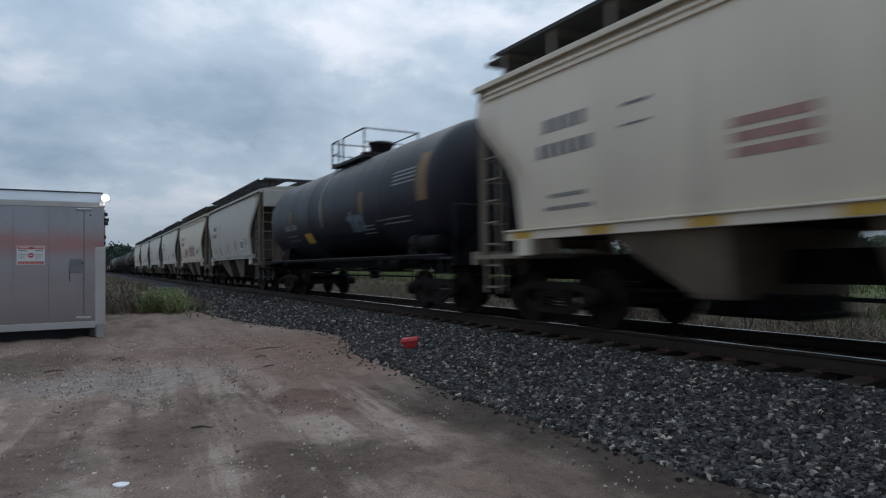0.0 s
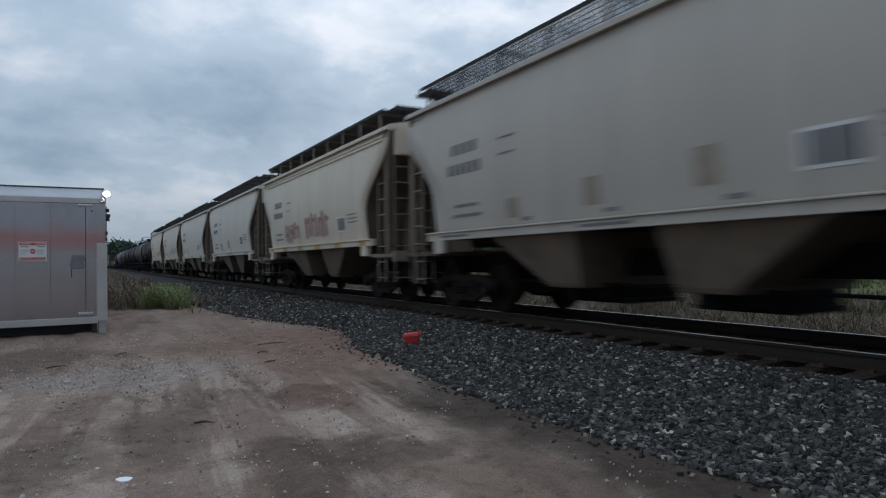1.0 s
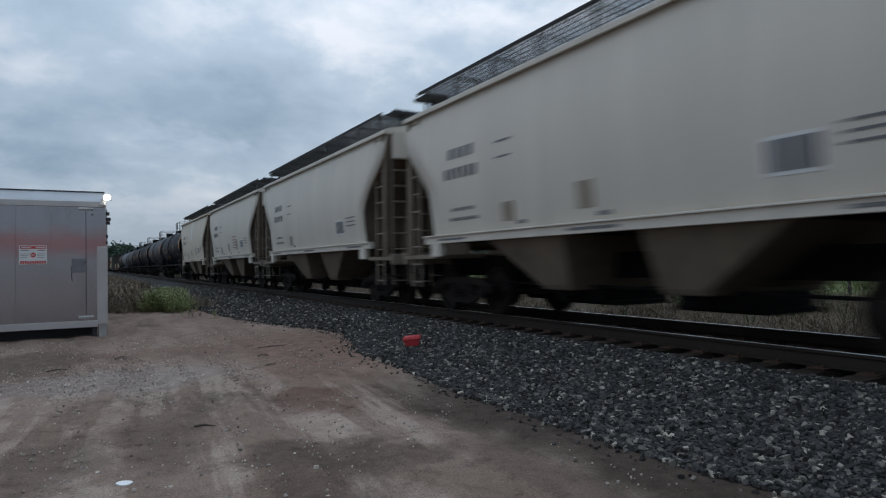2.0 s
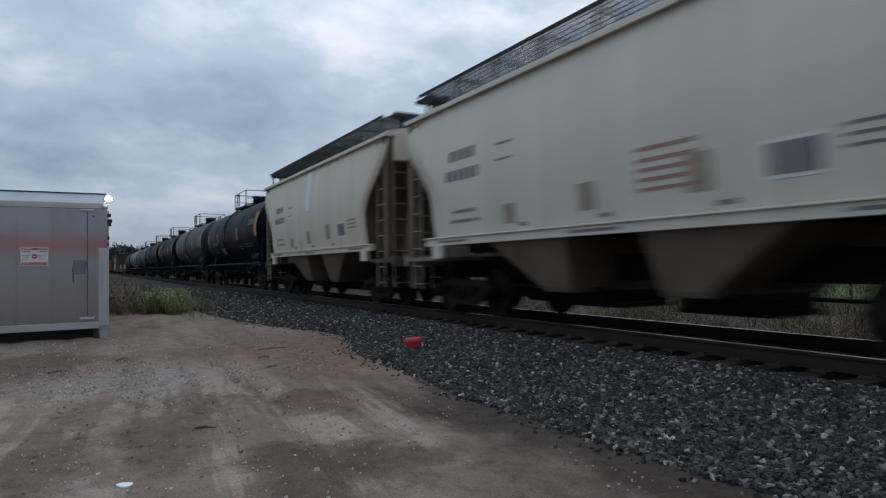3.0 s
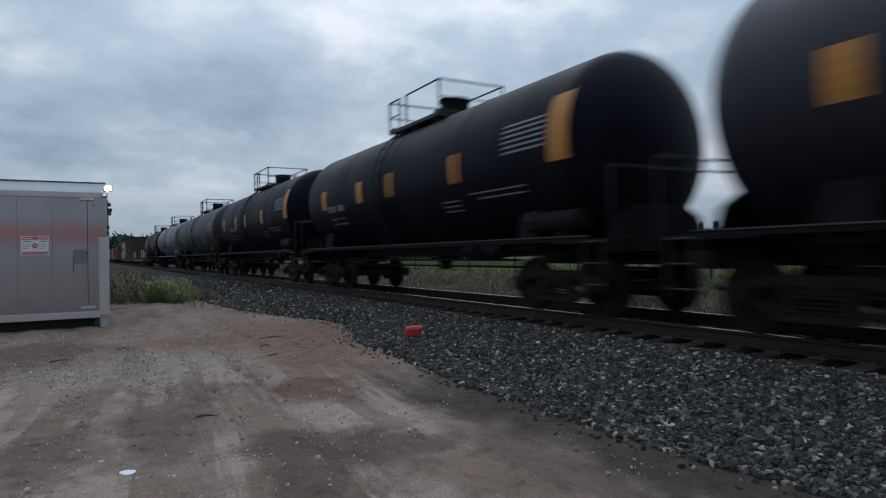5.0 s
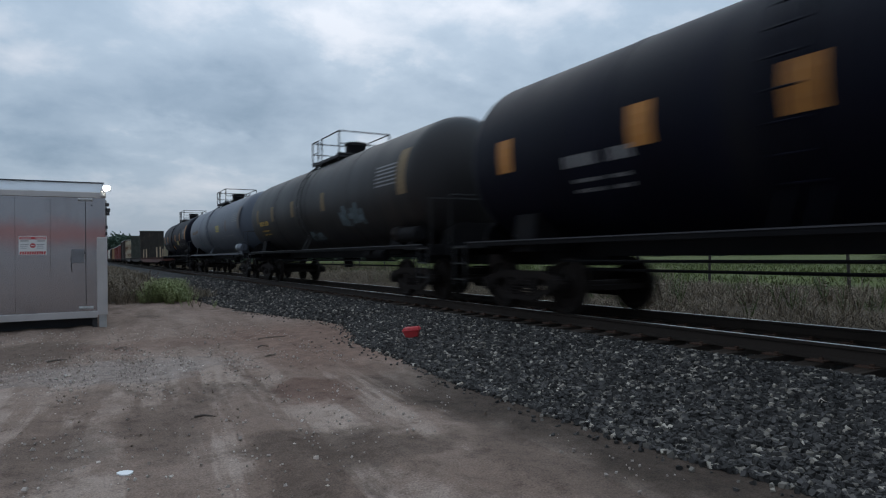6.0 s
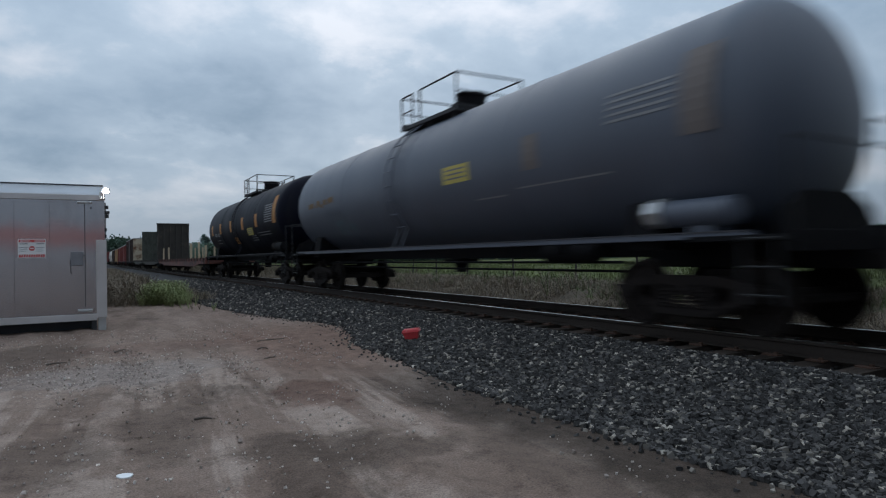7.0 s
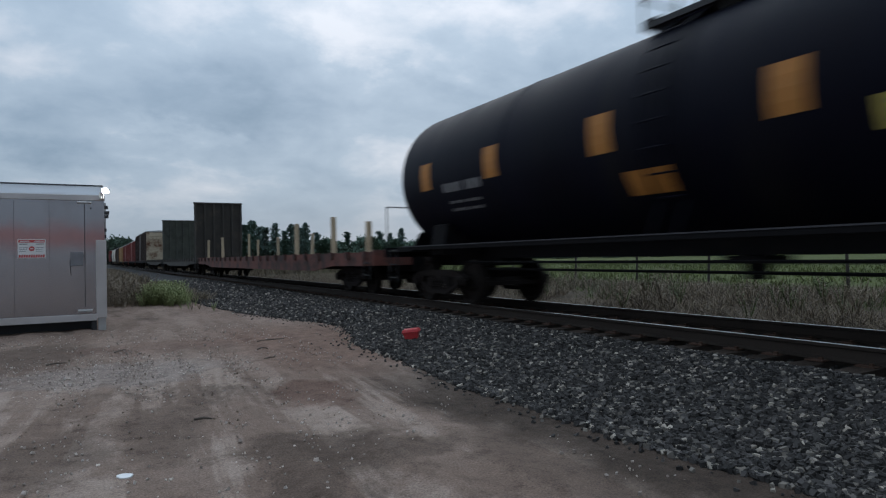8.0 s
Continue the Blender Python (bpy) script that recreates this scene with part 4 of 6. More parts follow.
    # ends
    for s in (-1, 1):
        a, b = sorted((s * (h - 1.75), s * (h - 0.32)))
        part("end_platform", Mesh().box(-1.48, 1.48, a, b, 1.08, 1.16).box(-1.5, 1.5, *sorted((s * (h - 0.40), s * (h - 0.30))), 0.98, 1.22), M_ENDP if not style.get("rusty") else M_RUSTEND, car, bevel=0.008)
        for x in (-1.46, -0.62, 0.62, 1.46):
            part("end_post", Mesh().box(x - 0.05, x + 0.05, *sorted((s * (h - 0.72), s * (h - 0.60))), 1.16, 4.05), M_HOPDIRT, car, bevel=0.008)
        for x in (-0.62, 0.62):
            part("slope_brace", Mesh().prism([(s * (h - 1.7), 1.16), (s * (h - 0.66), 1.16), (s * (h - 0.66), 1.3), (s * (h - 1.0), 2.9), (s * (h - 1.12), 2.9)], "x", x - 0.03, x + 0.03), M_HOPDIRT, car)
        ladder(car, -1.5, s * (h - 0.95), 0.5, 4.0, 0.40, "y", M_ENDP)
        ladder(car, 1.5, s * (h - 0.95), 0.5, 4.0, 0.40, "y", M_ENDP)
        ladder(car, -1.15, s * (h - 0.56), 0.5, 4.1, 0.40, "x", M_ENDP, name="end_ladder")
        part("brake_reservoir" if s > 0 else "brake_cylinder", Mesh().tube((-0.55, s * (h - 1.25), 1.45), (0.45, s * (h - 1.25), 1.45), 0.2, 16), M_HOPDIRT, car, smooth=True)
        coupler(car, s * h, s)
        truck(car, s * (h - 2.0))
    part("brake_rod", Mesh().tube((-0.75, -h + 2.6, 0.55), (-0.75, h - 2.6, 0.62), 0.025, 6), M_UNDER, car)
    # marks on the near side
    rs = random.Random(style.get("seed", 1))
    for z, w, n in ((2.92, 0.95, 4), (2.55, 1.2, 6), (1.95, 0.8, 7), (1.77, 1.0, 9)):
        for k in range(n):
            a = h - 3.0 + w * (0.5 - k / n)
            side_bar(car, a - w / n * 0.72, a, z, z + (0.2 if z > 2.5 else 0.06), M_BARD)
    side_bar(car, h - 4.55, h - 4.1, 2.98, 3.02, M_BARD)
    side_bar(car, h - 4.55, h - 4.1, 2.72, 2.75, M_BARD)
    if style.get("box", True):
        c = -h + 3.5
        side_bar(car, c - 0.30, c + 0.30, 1.80, 2.20, M_SIGNW, "data_panel", "white bordered data panel")
        side_bar(car, c - 0.27, c - 0.01, 1.84, 2.16, M_SIGNK, "data_print", lift=0.011)
        side_bar(car, c + 0.03, c + 0.24, 1.84, 2.16, M_SIGNK, "data_print", lift=0.011)
        for k in range(3):
            side_bar(car, c - 1.15, c - 0.5, 2.0 + 0.1 * k, 2.03 + 0.1 * k, M_BARD)
    for k in range(style.get("patches", 4)):
        c = h - 4.4 - k * 1.85
        side_bar(car, c - 0.17, c + 0.17, 1.66 + 0.06 * k, 1.98 + 0.12 * k, M_BROWNPATCH, "rust_patch", "tan rust patch")
        side_bar(car, c - 0.45, c - 0.22, 1.60, 1.66, M_BARD)
    for z in style.get("red_lines", ()):
        c = style.get("red_at", 0.3)
        side_bar(car, c - 0.45, c + 0.45, z, z + style.get("red_h", 0.10), M_RED, "red_print", "faded red lettering panel")
    if style.get("yellow"):
        for k in range(6):
            c = h - 1.9 - k * (length - 4.0) / 5
            part("reflector", Mesh().box(-1.566, -1.56, c - 0.24, c + 0.24, 1.385, 1.495), M_YELLOW, car, "yellow reflective strip")
    else:
        for k in range(3):
            c = (k - 1) * (length - 5) / 2
            part("stencil_bar", Mesh().box(-1.566, -1.56, c - 0.5, c + 0.5, 1.42, 1.46), M_BARD, car)
    if style.get("graffiti"):
        for a, b, z0, z1 in style["graffiti"]:
            graffiti(car, a, b, z0, z1, M_RED)
    if style.get("white_patch"):
        c = style["white_patch"]
        side_bar(car, c - 0.22, c + 0.22, 2.75, 4.0, M_SIGNW, "paint_patch", "white repaint patch")
    return car


def graffiti(car, y0, y1, z0, z1, material, radius=None, zc=None):
    """Meaningless broad spray strokes on the near side: slanted bars."""
    rs = random.Random(int(y0 * 100) + 7)
    n = max(3, int(abs(y1 - y0) / 0.28))
    for i in range(n):
        a = y0 + (y1 - y0) * i / n
        w = abs(y1 - y0) / n * rs.uniform(0.45, 0.8)
        lo, hi = z0 + rs.uniform(0, 0.15), z1 - rs.uniform(0, 0.2)
        if radius is None:
            side_bar(car, a, a - w, lo, hi, material, "spray_stroke", "faded spray paint stroke")
            if i % 2 == 0:
                zz = lo + (hi - lo) * rs.uniform(0.2, 0.8)
                side_bar(car, a, a - w * 2, zz, zz + 0.12, material, "spray_stroke", lift=0.009)
        else:
            shell_mark(car, a, a + w, lo, hi, radius, zc, material, "spray_stroke", "faded spray paint stroke")
            if i % 2 == 0:
                zz = lo + (hi - lo) * rs.uniform(0.2, 0.8)
                shell_mark(car, a, a + w * 2, zz, zz + 0.14, radius, zc, material, "spray_stroke", lift=0.01)


def shell_mark(car, y0, y1, z0, z1, radius, zc, material, name="stencil_bar", label="", lift=0.006):
    """A patch on the near side of a tank that follows its round shell."""
    a0, a1 = (math.asin(max(-1, min(1, (z - zc) / radius))) for z in (z0, z1))
    n = max(2, int(abs(a1 - a0) / 0.08))
    m = Mesh().lathe([(y0, radius + lift), (y1, radius + lift)], "y", (0, 0, zc), n, a0, a1)
    return part(name, m, material, car, label)


def tank_car(t0, t1, paint, label, style):
    yb, ya = y_of(t0), y_of(t1)
    y, length = (ya + yb) / 2, ya - yb
    h = length / 2
    R, zc = style.get("r", 1.5), style.get("zc", 2.65)
    car = thing("tank_car", label, "tank car", pose(XC, y, ZR), "freight train")
    e = h - 0.72
    prof = []
    hd = 0.72
    for i in range(11):
        t = math.pi / 2 * i / 10
        prof.append((-e + hd - hd * math.cos(t), max(0.01, R * math.sin(t))))
    for s in style.get("seams", (-0.5, 0.0, 0.5)):
        c = s * (e - hd)
        prof += [(c - 0.07, R), (c - 0.06, R + 0.008), (c + 0.06, R + 0.008), (c + 0.07, R)]
    prof += [(-a, r) for a, r in reversed(prof[:11])]
    part("tank", Mesh().lathe(prof, "y", (0, 0, zc), 72), paint, car, style.get("tank_label", ""), True)
    # sills and saddles
    for s in (-1, 1):
        x0, x1 = sorted((s * 1.30, s * 1.42))
        part("side_sill", Mesh().box(x0, x1, -e + 0.2, e - 0.2, 1.13, 1.20), M_UNDER if style.get("dark", True) else M_SILVER, car, "narrow side walkway sill", bevel=0.006)
        # the highlight along the sill's top edge, put in as a lighter strip
        part("sill_edge", Mesh().box(min(s * 1.38, s * 1.43), max(s * 1.38, s * 1.43), -e + 0.2, e - 0.2, 1.20, 1.218), M_SILLEDGE, car, "pale strip painted as the sill edge's highlight")
    for s in (-1, 1):
        part("end_sill", Mesh().box(-0.28, 0.28, *sorted((s * (h - 3.4), s * (h - 0.35))), 0.78, 1.2), M_UNDER, car)
        c = s * (h - 2.5)
        sad = [(-1.3, 1.02), (1.3, 1.02), (1.2, 1.62), (1.02, 1.7), (0, 1.22), (-1.02, 1.7), (-1.2, 1.62)]
        part("saddle", Mesh().prism(sad, "y", c - 0.28, c + 0.28), M_UNDER, car, bevel=0.01)
        a, b = sorted((s * (h - 1.7), s * (h - 0.35)))
        part("end_platform", Mesh().box(-1.45, 1.45, a, b, 1.10, 1.16).box(-1.5, 1.5, *sorted((s * (h - 0.42), s * (h - 0.34))), 0.98, 1.2), M_UNDER, car, bevel=0.006)
        rail = [(-1.45, s * (h - 0.4), 1.15), (-1.45, s * (h - 0.4), 2.15), (1.45, s * (h - 0.4), 2.15), (1.45, s * (h - 0.4), 1.15)]
        part("end_handrail", Mesh().pipe(rail, 0.014, 6), M_PIPE, car)
        brace = [(-1.0, 1.16), (1.0, 1.16), (0.85, 1.5), (0.5, 1.68), (-0.5, 1.68), (-0.85, 1.5)]
        part("head_brace", Mesh().prism(brace, "y", *sorted((s * (e - 0.16), s * (e - 0.10)))), M_UNDER, car, bevel=0.01)
        ladder(car, -1.46, s * (h - 0.75), 0.42, 1.15, 0.4, "y", M_PIPE, 0.3, "step_ladder")
        coupler(car, s * h, s)
        truck(car, s * (h - 2.1))
    part("centre_sill", Mesh().box(-0.3, 0.3, -h + 3.3, h - 3.3, 0.93, 1.2), M_UNDER, car)
    part("brake_reservoir", Mesh().tube((-1.02, -h + 3.6, 1.0), (-1.02, -h + 4.8, 1.0), 0.13, 16).box(-1.2, -0.3, -h + 4.2, -h + 4.4, 1.0, 1.14), M_UNDER, car, smooth=True)
    part("brake_cylinder", Mesh().tube((-1.28, -e + 0.45, 1.45), (-1.28, -e + 1.35, 1.45), 0.17, 16).tube((-1.28, -e + 0.40, 1.45), (-1.28, -e + 0.45, 1.45), 0.12, 14).box(-1.35, -1.0, -e + 0.7, -e + 1.0, 1.1, 1.4),
         M_SILVER if style.get("shiny") else M_UNDER, car, "brake cylinder on the end platform", smooth=True)
    part("cylinder_cap", Mesh().tube((-1.28, -e + 1.40, 1.47), (-1.28, -e + 1.62, 1.47), 0.19, 8).tube((-1.28, -e + 1.34, 1.47), (-1.28, -e + 1.41, 1.47), 0.10, 12),
         M_GALV if style.get("shiny") else M_TRUCK, car, "bolted end cap of the brake cylinder", bevel=0.012)
    part("outlet_valve", Mesh().tube((0, 0, 1.2), (0, 0, 0.62), 0.22, 14, 0.14).box(-0.3, 0.3, -0.3, 0.3, 0.85, 0.92), M_UNDER, car)
    for x, z in ((-0.95, 0.86), (-0.62, 0.72)):
        part("train_pipe", Mesh().tube((x, -h + 3.1, z), (x, h - 3.1, z), 0.022, 6), M_UNDER, car)
    # manway, top platform and rails
    zt = zc + R
    py = style.get("dome", 0.0)
    part("manway", Mesh().tube((0, py - 0.55, zt - 0.1), (0, py - 0.55, zt + 0.40), 0.33, 24).tube((0, py - 0.55, zt + 0.40), (0, py - 0.55, zt + 0.45), 0.37, 24)
         .tube((0, py + 0.5, zt - 0.1), (0, py + 0.5, zt + 0.2), 0.2, 16), M_UNDER, car, "round valve housing on the tank's top", smooth=True)
    plat = Mesh()
    for s in (-1, 1):
        x0, x1 = sorted((s * 0.45, s * 0.85))
        plat.box(x0, x1, py - 1.3, py + 1.3, zt - 0.11, zt - 0.06)
        plat.box(s * 0.85 - 0.02, s * 0.85 + 0.02, py - 1.3, py + 1.3, zt - 0.12, zt - 0.04)
        for c in (-1.1, 0, 1.1):
            plat.box(s * 0.78 - 0.03, s * 0.78 + 0.03, py + c - 0.03, py + c + 0.03, zt - 0.35, zt - 0.1)
    for c in (-1.3, 1.05):
        plat.box(-0.85, 0.85, py + c, py + c + 0.25, zt + 0.0 - 0.02, zt + 0.02)
    part("top_platform", plat, M_GRATE, car, "grated platform round the manway")
    rl = Mesh()
    zz = zt + 0.68
    for s in (-1, 1):
        rl.pipe([(s * 0.84, py + 1.3, zt - 0.1), (s * 0.84, py + 1.3, zz), (s * 0.84, py + 0.72, zz), (s * 0.84, py + 0.72, zt - 0.1)], 0.019, 6)
        rl.pipe([(s * 0.84, py + 0.35, zt - 0.1), (s * 0.84, py + 0.35, zz), (s * 0.84, py - 1.3, zz), (s * 0.84, py - 1.3, zt - 0.1)], 0.019, 6)
        rl.pipe([(s * 0.84, py + 1.3, zt + 0.3), (s * 0.84, py + 0.72, zt + 0.3)], 0.015, 6)
    for c in (-1.3, 1.3):
        rl.pipe([(-0.84, py + c, zz), (0.84, py + c, zz)], 0.019, 6).pipe([(-0.84, py + c, zt + 0.3), (0.84, py + c, zt + 0.3)], 0.015, 6)
    part("top_handrail", rl, M_PIPE, car, "thin pipe safety railing")
    # ladder up the near side, and far side
    for sx in style.get("ladder_sides", (-1, 1)):
        stiles = []
        for o in (-0.2, 0.2):
            pts = []
            for k in range(9):
                t = radians(-55 + k * 14.5)
                pts.append((sx * (R + 0.09) * math.cos(t), py + 0.55 + o, zc + (R + 0.09) * math.sin(t)))
            stiles.append(Mesh().pipe([(sx * 1.42, py + 0.55 + o, 1.15)] + [p for p in pts if p[2] > 1.6], 0.017, 6))
        lo = part("ladder", stiles[0], paint, car)
        part("stile", stiles[1], paint, lo)
        rung = shared(("tank_rung", paint.name), lambda: Mesh().tube((0, -0.2, 0), (0, 0.2, 0), 0.014, 6).data("rung", paint))
        for k in range(9):
            t = radians(-38 + k * 12)
            part("rung", rung, None, lo, at=pose(sx * (R + 0.09) * math.cos(t), py + 0.55, zc + (R + 0.09) * math.sin(t)))
    # marks on the near side
    for f in style.get("squares", (0.70, 0.31, 0.07, -0.35)):
        c = f * h
        sw = style.get("square_w", 0.2)
        shell_mark(car, c - sw, c + sw, zc - 0.32, zc + 0.22, R, zc, style.get("square_paint", M_ORANGE), "reflector_panel", "faded orange panel")
    c = style.get("big_at", -0.81) * h
    if style.get("big", True):
        shell_mark(car, c - 0.22, c + 0.24, zc - 0.3, zc + 0.72, R, zc, style.get("big_paint", style.get("square_paint", M_ORANGE)), "reflector_panel", "tall faded orange panel")
    nb = style.get("lines", 7)
    for k in range(nb):
        shell_mark(car, c + 0.32, c + 1.45, zc + 0.42 - 0.09 * k, zc + 0.455 - 0.09 * k, R, zc, M_BARW)
    c = style.get("text_at", 0.50) * h
    for k, (z, w, hh) in enumerate(((2.22, 1.35, 0.17), (2.0, 1.1, 0.05), (1.86, 1.1, 0.05))):
        n = 10 if k == 0 else 16
        for q in range(n):
            if q != n // 2 - 1:
                a = c - w / 2 + w * q / n
                shell_mark(car, a, a + w / n * 0.68, z, z + hh, R, zc, style.get("text_paint", M_BARW))
    for k in range(style.get("low_lines", 3)):
        shell_mark(car, -0.41 * h, -0.31 * h, zc - 0.66 - 0.09 * k, zc - 0.635 - 0.09 * k, R, zc, M_BARW)
        if k < 2:
            shell_mark(car, -0.68 * h, -0.45 * h - 0.3 * k, zc - 0.58 - 0.1 * k, zc - 0.555 - 0.1 * k, R, zc, M_BARW)
    if style.get("low_square"):
        c = style["low_square"] * h
        shell_mark(car, c - 0.36, c + 0.36, zc - 0.91, zc - 0.60, R, zc, style.get("low_paint", style.get("square_paint", M_ORANGE)), "reflector_panel", "low faded orange panel")
    if style.get("board"):
        c, w, zz0, zz1 = style["board"]
        shell_mark(car, c - w / 2, c + w / 2, zz0, zz1, R, zc, M_YBOARD, "notice_panel", "yellow notice panel")
        for k in range(3):
            zz = zz0 + (zz1 - zz0) * (0.22 + 0.25 * k)
            shell_mark(car, c - w * 0.38, c + w * 0.38, zz, zz + 0.03, R, zc, M_BARD, "notice_print", lift=0.011)
    for a, b, z0, z1, mm in style.get("graffiti", ()):
        graffiti(car, a, b, z0, z1, mm, R, zc)
    if style.get("ring"):
        part("paint_ring", Mesh().lathe([(style["ring"] - 0.06, R + 0.012), (style["ring"] + 0.06, R + 0.012)], "y", (0, 0, zc), 20, radians(-20), radians(95)), M_BARW, car, "chalky white drip band")
    return car


def flat_car(t0, t1, label, stakes=(), bulkheads=(), paint=None, deck=1.12):
    yb, ya = y_of(t0), y_of(t1)
    y, length = (ya + yb) / 2, ya - yb
    h = length / 2
    paint = paint or M_FLATRED
    car = thing("flat_car", label, "flat car", pose(XC, y, ZR), "freight train")
    part("deck", Mesh().box(-1.42, 1.42, -h + 0.45, h - 0.45, deck - 0.06, deck), M_UNDER, car, "dark plank deck")
    for s in (-1, 1):
        o = [(-h + 0.45, deck), (h - 0.45, deck), (h - 0.45, deck - 0.34), (h - 3.4, deck - 0.36), (h - 5.2, deck - 0.52), (-h + 5.2, deck - 0.52), (-h + 3.4, deck - 0.36), (-h + 0.45, deck - 0.34)]
        part("side_sill", Mesh().prism(o, "x", min(s * 1.38, s * 1.46), max(s * 1.38, s * 1.46)), paint, car, "rusty red fish-belly side sill")
        n = int(length / 1.25)
        for k in range(n):
            c = -h + 0.9 + k * (length - 1.8) / (n - 1)
            part("stake_pocket", shared("pocket" + paint.name, lambda: Mesh().box(-0.05, 0.05, -0.09, 0.09, -0.13, 0.07).data("stake_pocket", paint)), None, car, at=pose(s * 1.49, c, deck - 0.05))
    part("centre_sill", Mesh().box(-0.4, 0.4, -h + 0.35, h - 0.35, 0.62, deck - 0.06), M_UNDER, car)
    for s in (-1, 1):
        part("end_sill", Mesh().box(-1.46, 1.46, *sorted((s * (h - 0.52), s * (h - 0.4))), 0.78, deck + 0.05), paint, car, bevel=0.01)
        coupler(car, s * h, s)
        truck(car, s * (h - 3.0))
        ladder(car, -1.5, s * (h - 0.75), 0.45, deck, 0.4, "y", M_PIPE, 0.3, "step_ladder")
    for yy, x, top in stakes:
        part("stake", shared(("stake", round(top, 1)), lambda: Mesh().box(-0.06, 0.06, -0.06, 0.06, -0.1, top).data("stake", M_WOOD)), None, car, "raw timber stake", at=pose(x, yy, deck, random.uniform(-1.5, 1.5), random.uniform(-1.5, 1.5)))
    for s, top, mm in bulkheads:
        c = s * (h - 0.75)
        bh = part("bulkhead", Mesh().box(-1.5, 1.5, *sorted((c, c - s * 0.08)), deck, top), mm, car, "tall ribbed steel end bulkhead", bevel=0.01)
        for k in range(6):
            x = -1.42 + k * 0.568
            for sgn in (-1, 1):
                part("rib", Mesh().box(x - 0.05, x + 0.05, *sorted((c - s * 0.04 + sgn * 0.04, c - s * 0.04 + sgn * 0.24)), deck, top - 0.05), mm, bh)
        part("top_rail", Mesh().box(-1.53, 1.53, *sorted((c + s * 0.1, c - s * 0.16)), top - 0.04, top + 0.05), mm, bh)
    return car


def box_car(t0, t1, paint, label, end_paint=None, top=4.6):
    yb, ya = y_of(t0), y_of(t1)
    y, length = (ya + yb) / 2, ya - yb
    h = length / 2
    car = thing("box_car", label, "box car", pose(XC, y, ZR), "freight train")
    body = part("body", Mesh().box(-1.45, 1.45, -h + 0.6, h - 0.6, 1.05, top - 0.12), paint, car, bevel=0.02)
    part("roof", Mesh().prism([(-1.5, top - 0.13), (1.5, top - 0.13), (1.5, top - 0.06), (0, top + 0.05), (-1.5, top - 0.06)], "y", -h + 0.58, h - 0.58), M_GALV, car, "pale metal roof")
    for k in range(16):
        c = -h + 0.9 + k * (length - 1.8) / 15
        if abs(c) > 1.7:
            for s in (-1, 1):
                part("side_post", shared(("bp", paint.name, top), lambda: Mesh().box(-0.035, 0.035, -0.06, 0.06, 1.1, top - 0.15).data("side_post", paint)), None, body, at=pose(s * 1.475, c, 0))
    part("door", Mesh().box(-1.53, -1.45, -1.55, 1.55, 1.15, top - 0.3).box(-1.56, -1.53, -0.04, 0.04, 1.2, top - 0.35), paint, car, bevel=0.01)
    for s in (-1, 1):
        e = Mesh()
        for k in range(8):
            z = 1.3 + k * (top - 1.6) / 8
            e.box(-1.35, 1.35, *sorted((s * (h - 0.6), s * (h - 0.52))), z, z + 0.16)
        part("end_corrugation", e, end_paint or paint, car, bevel=0.015)
        part("end_panel", Mesh().box(-1.43, 1.43, *sorted((s * (h - 0.605), s * (h - 0.585))), 1.1, top - 0.2), end_paint or paint, car)
        coupler(car, s * h, s)
        truck(car, s * (h - 2.3))
        ladder(car, -1.54, s * (h - 0.9), 0.5, top - 0.4, 0.42, "y", paint)
    part("side_sill", Mesh().box(-1.46, 1.46, -h + 0.6, h - 0.6, 0.82, 1.04), M_UNDER, car)
    return car


TRAIN = []


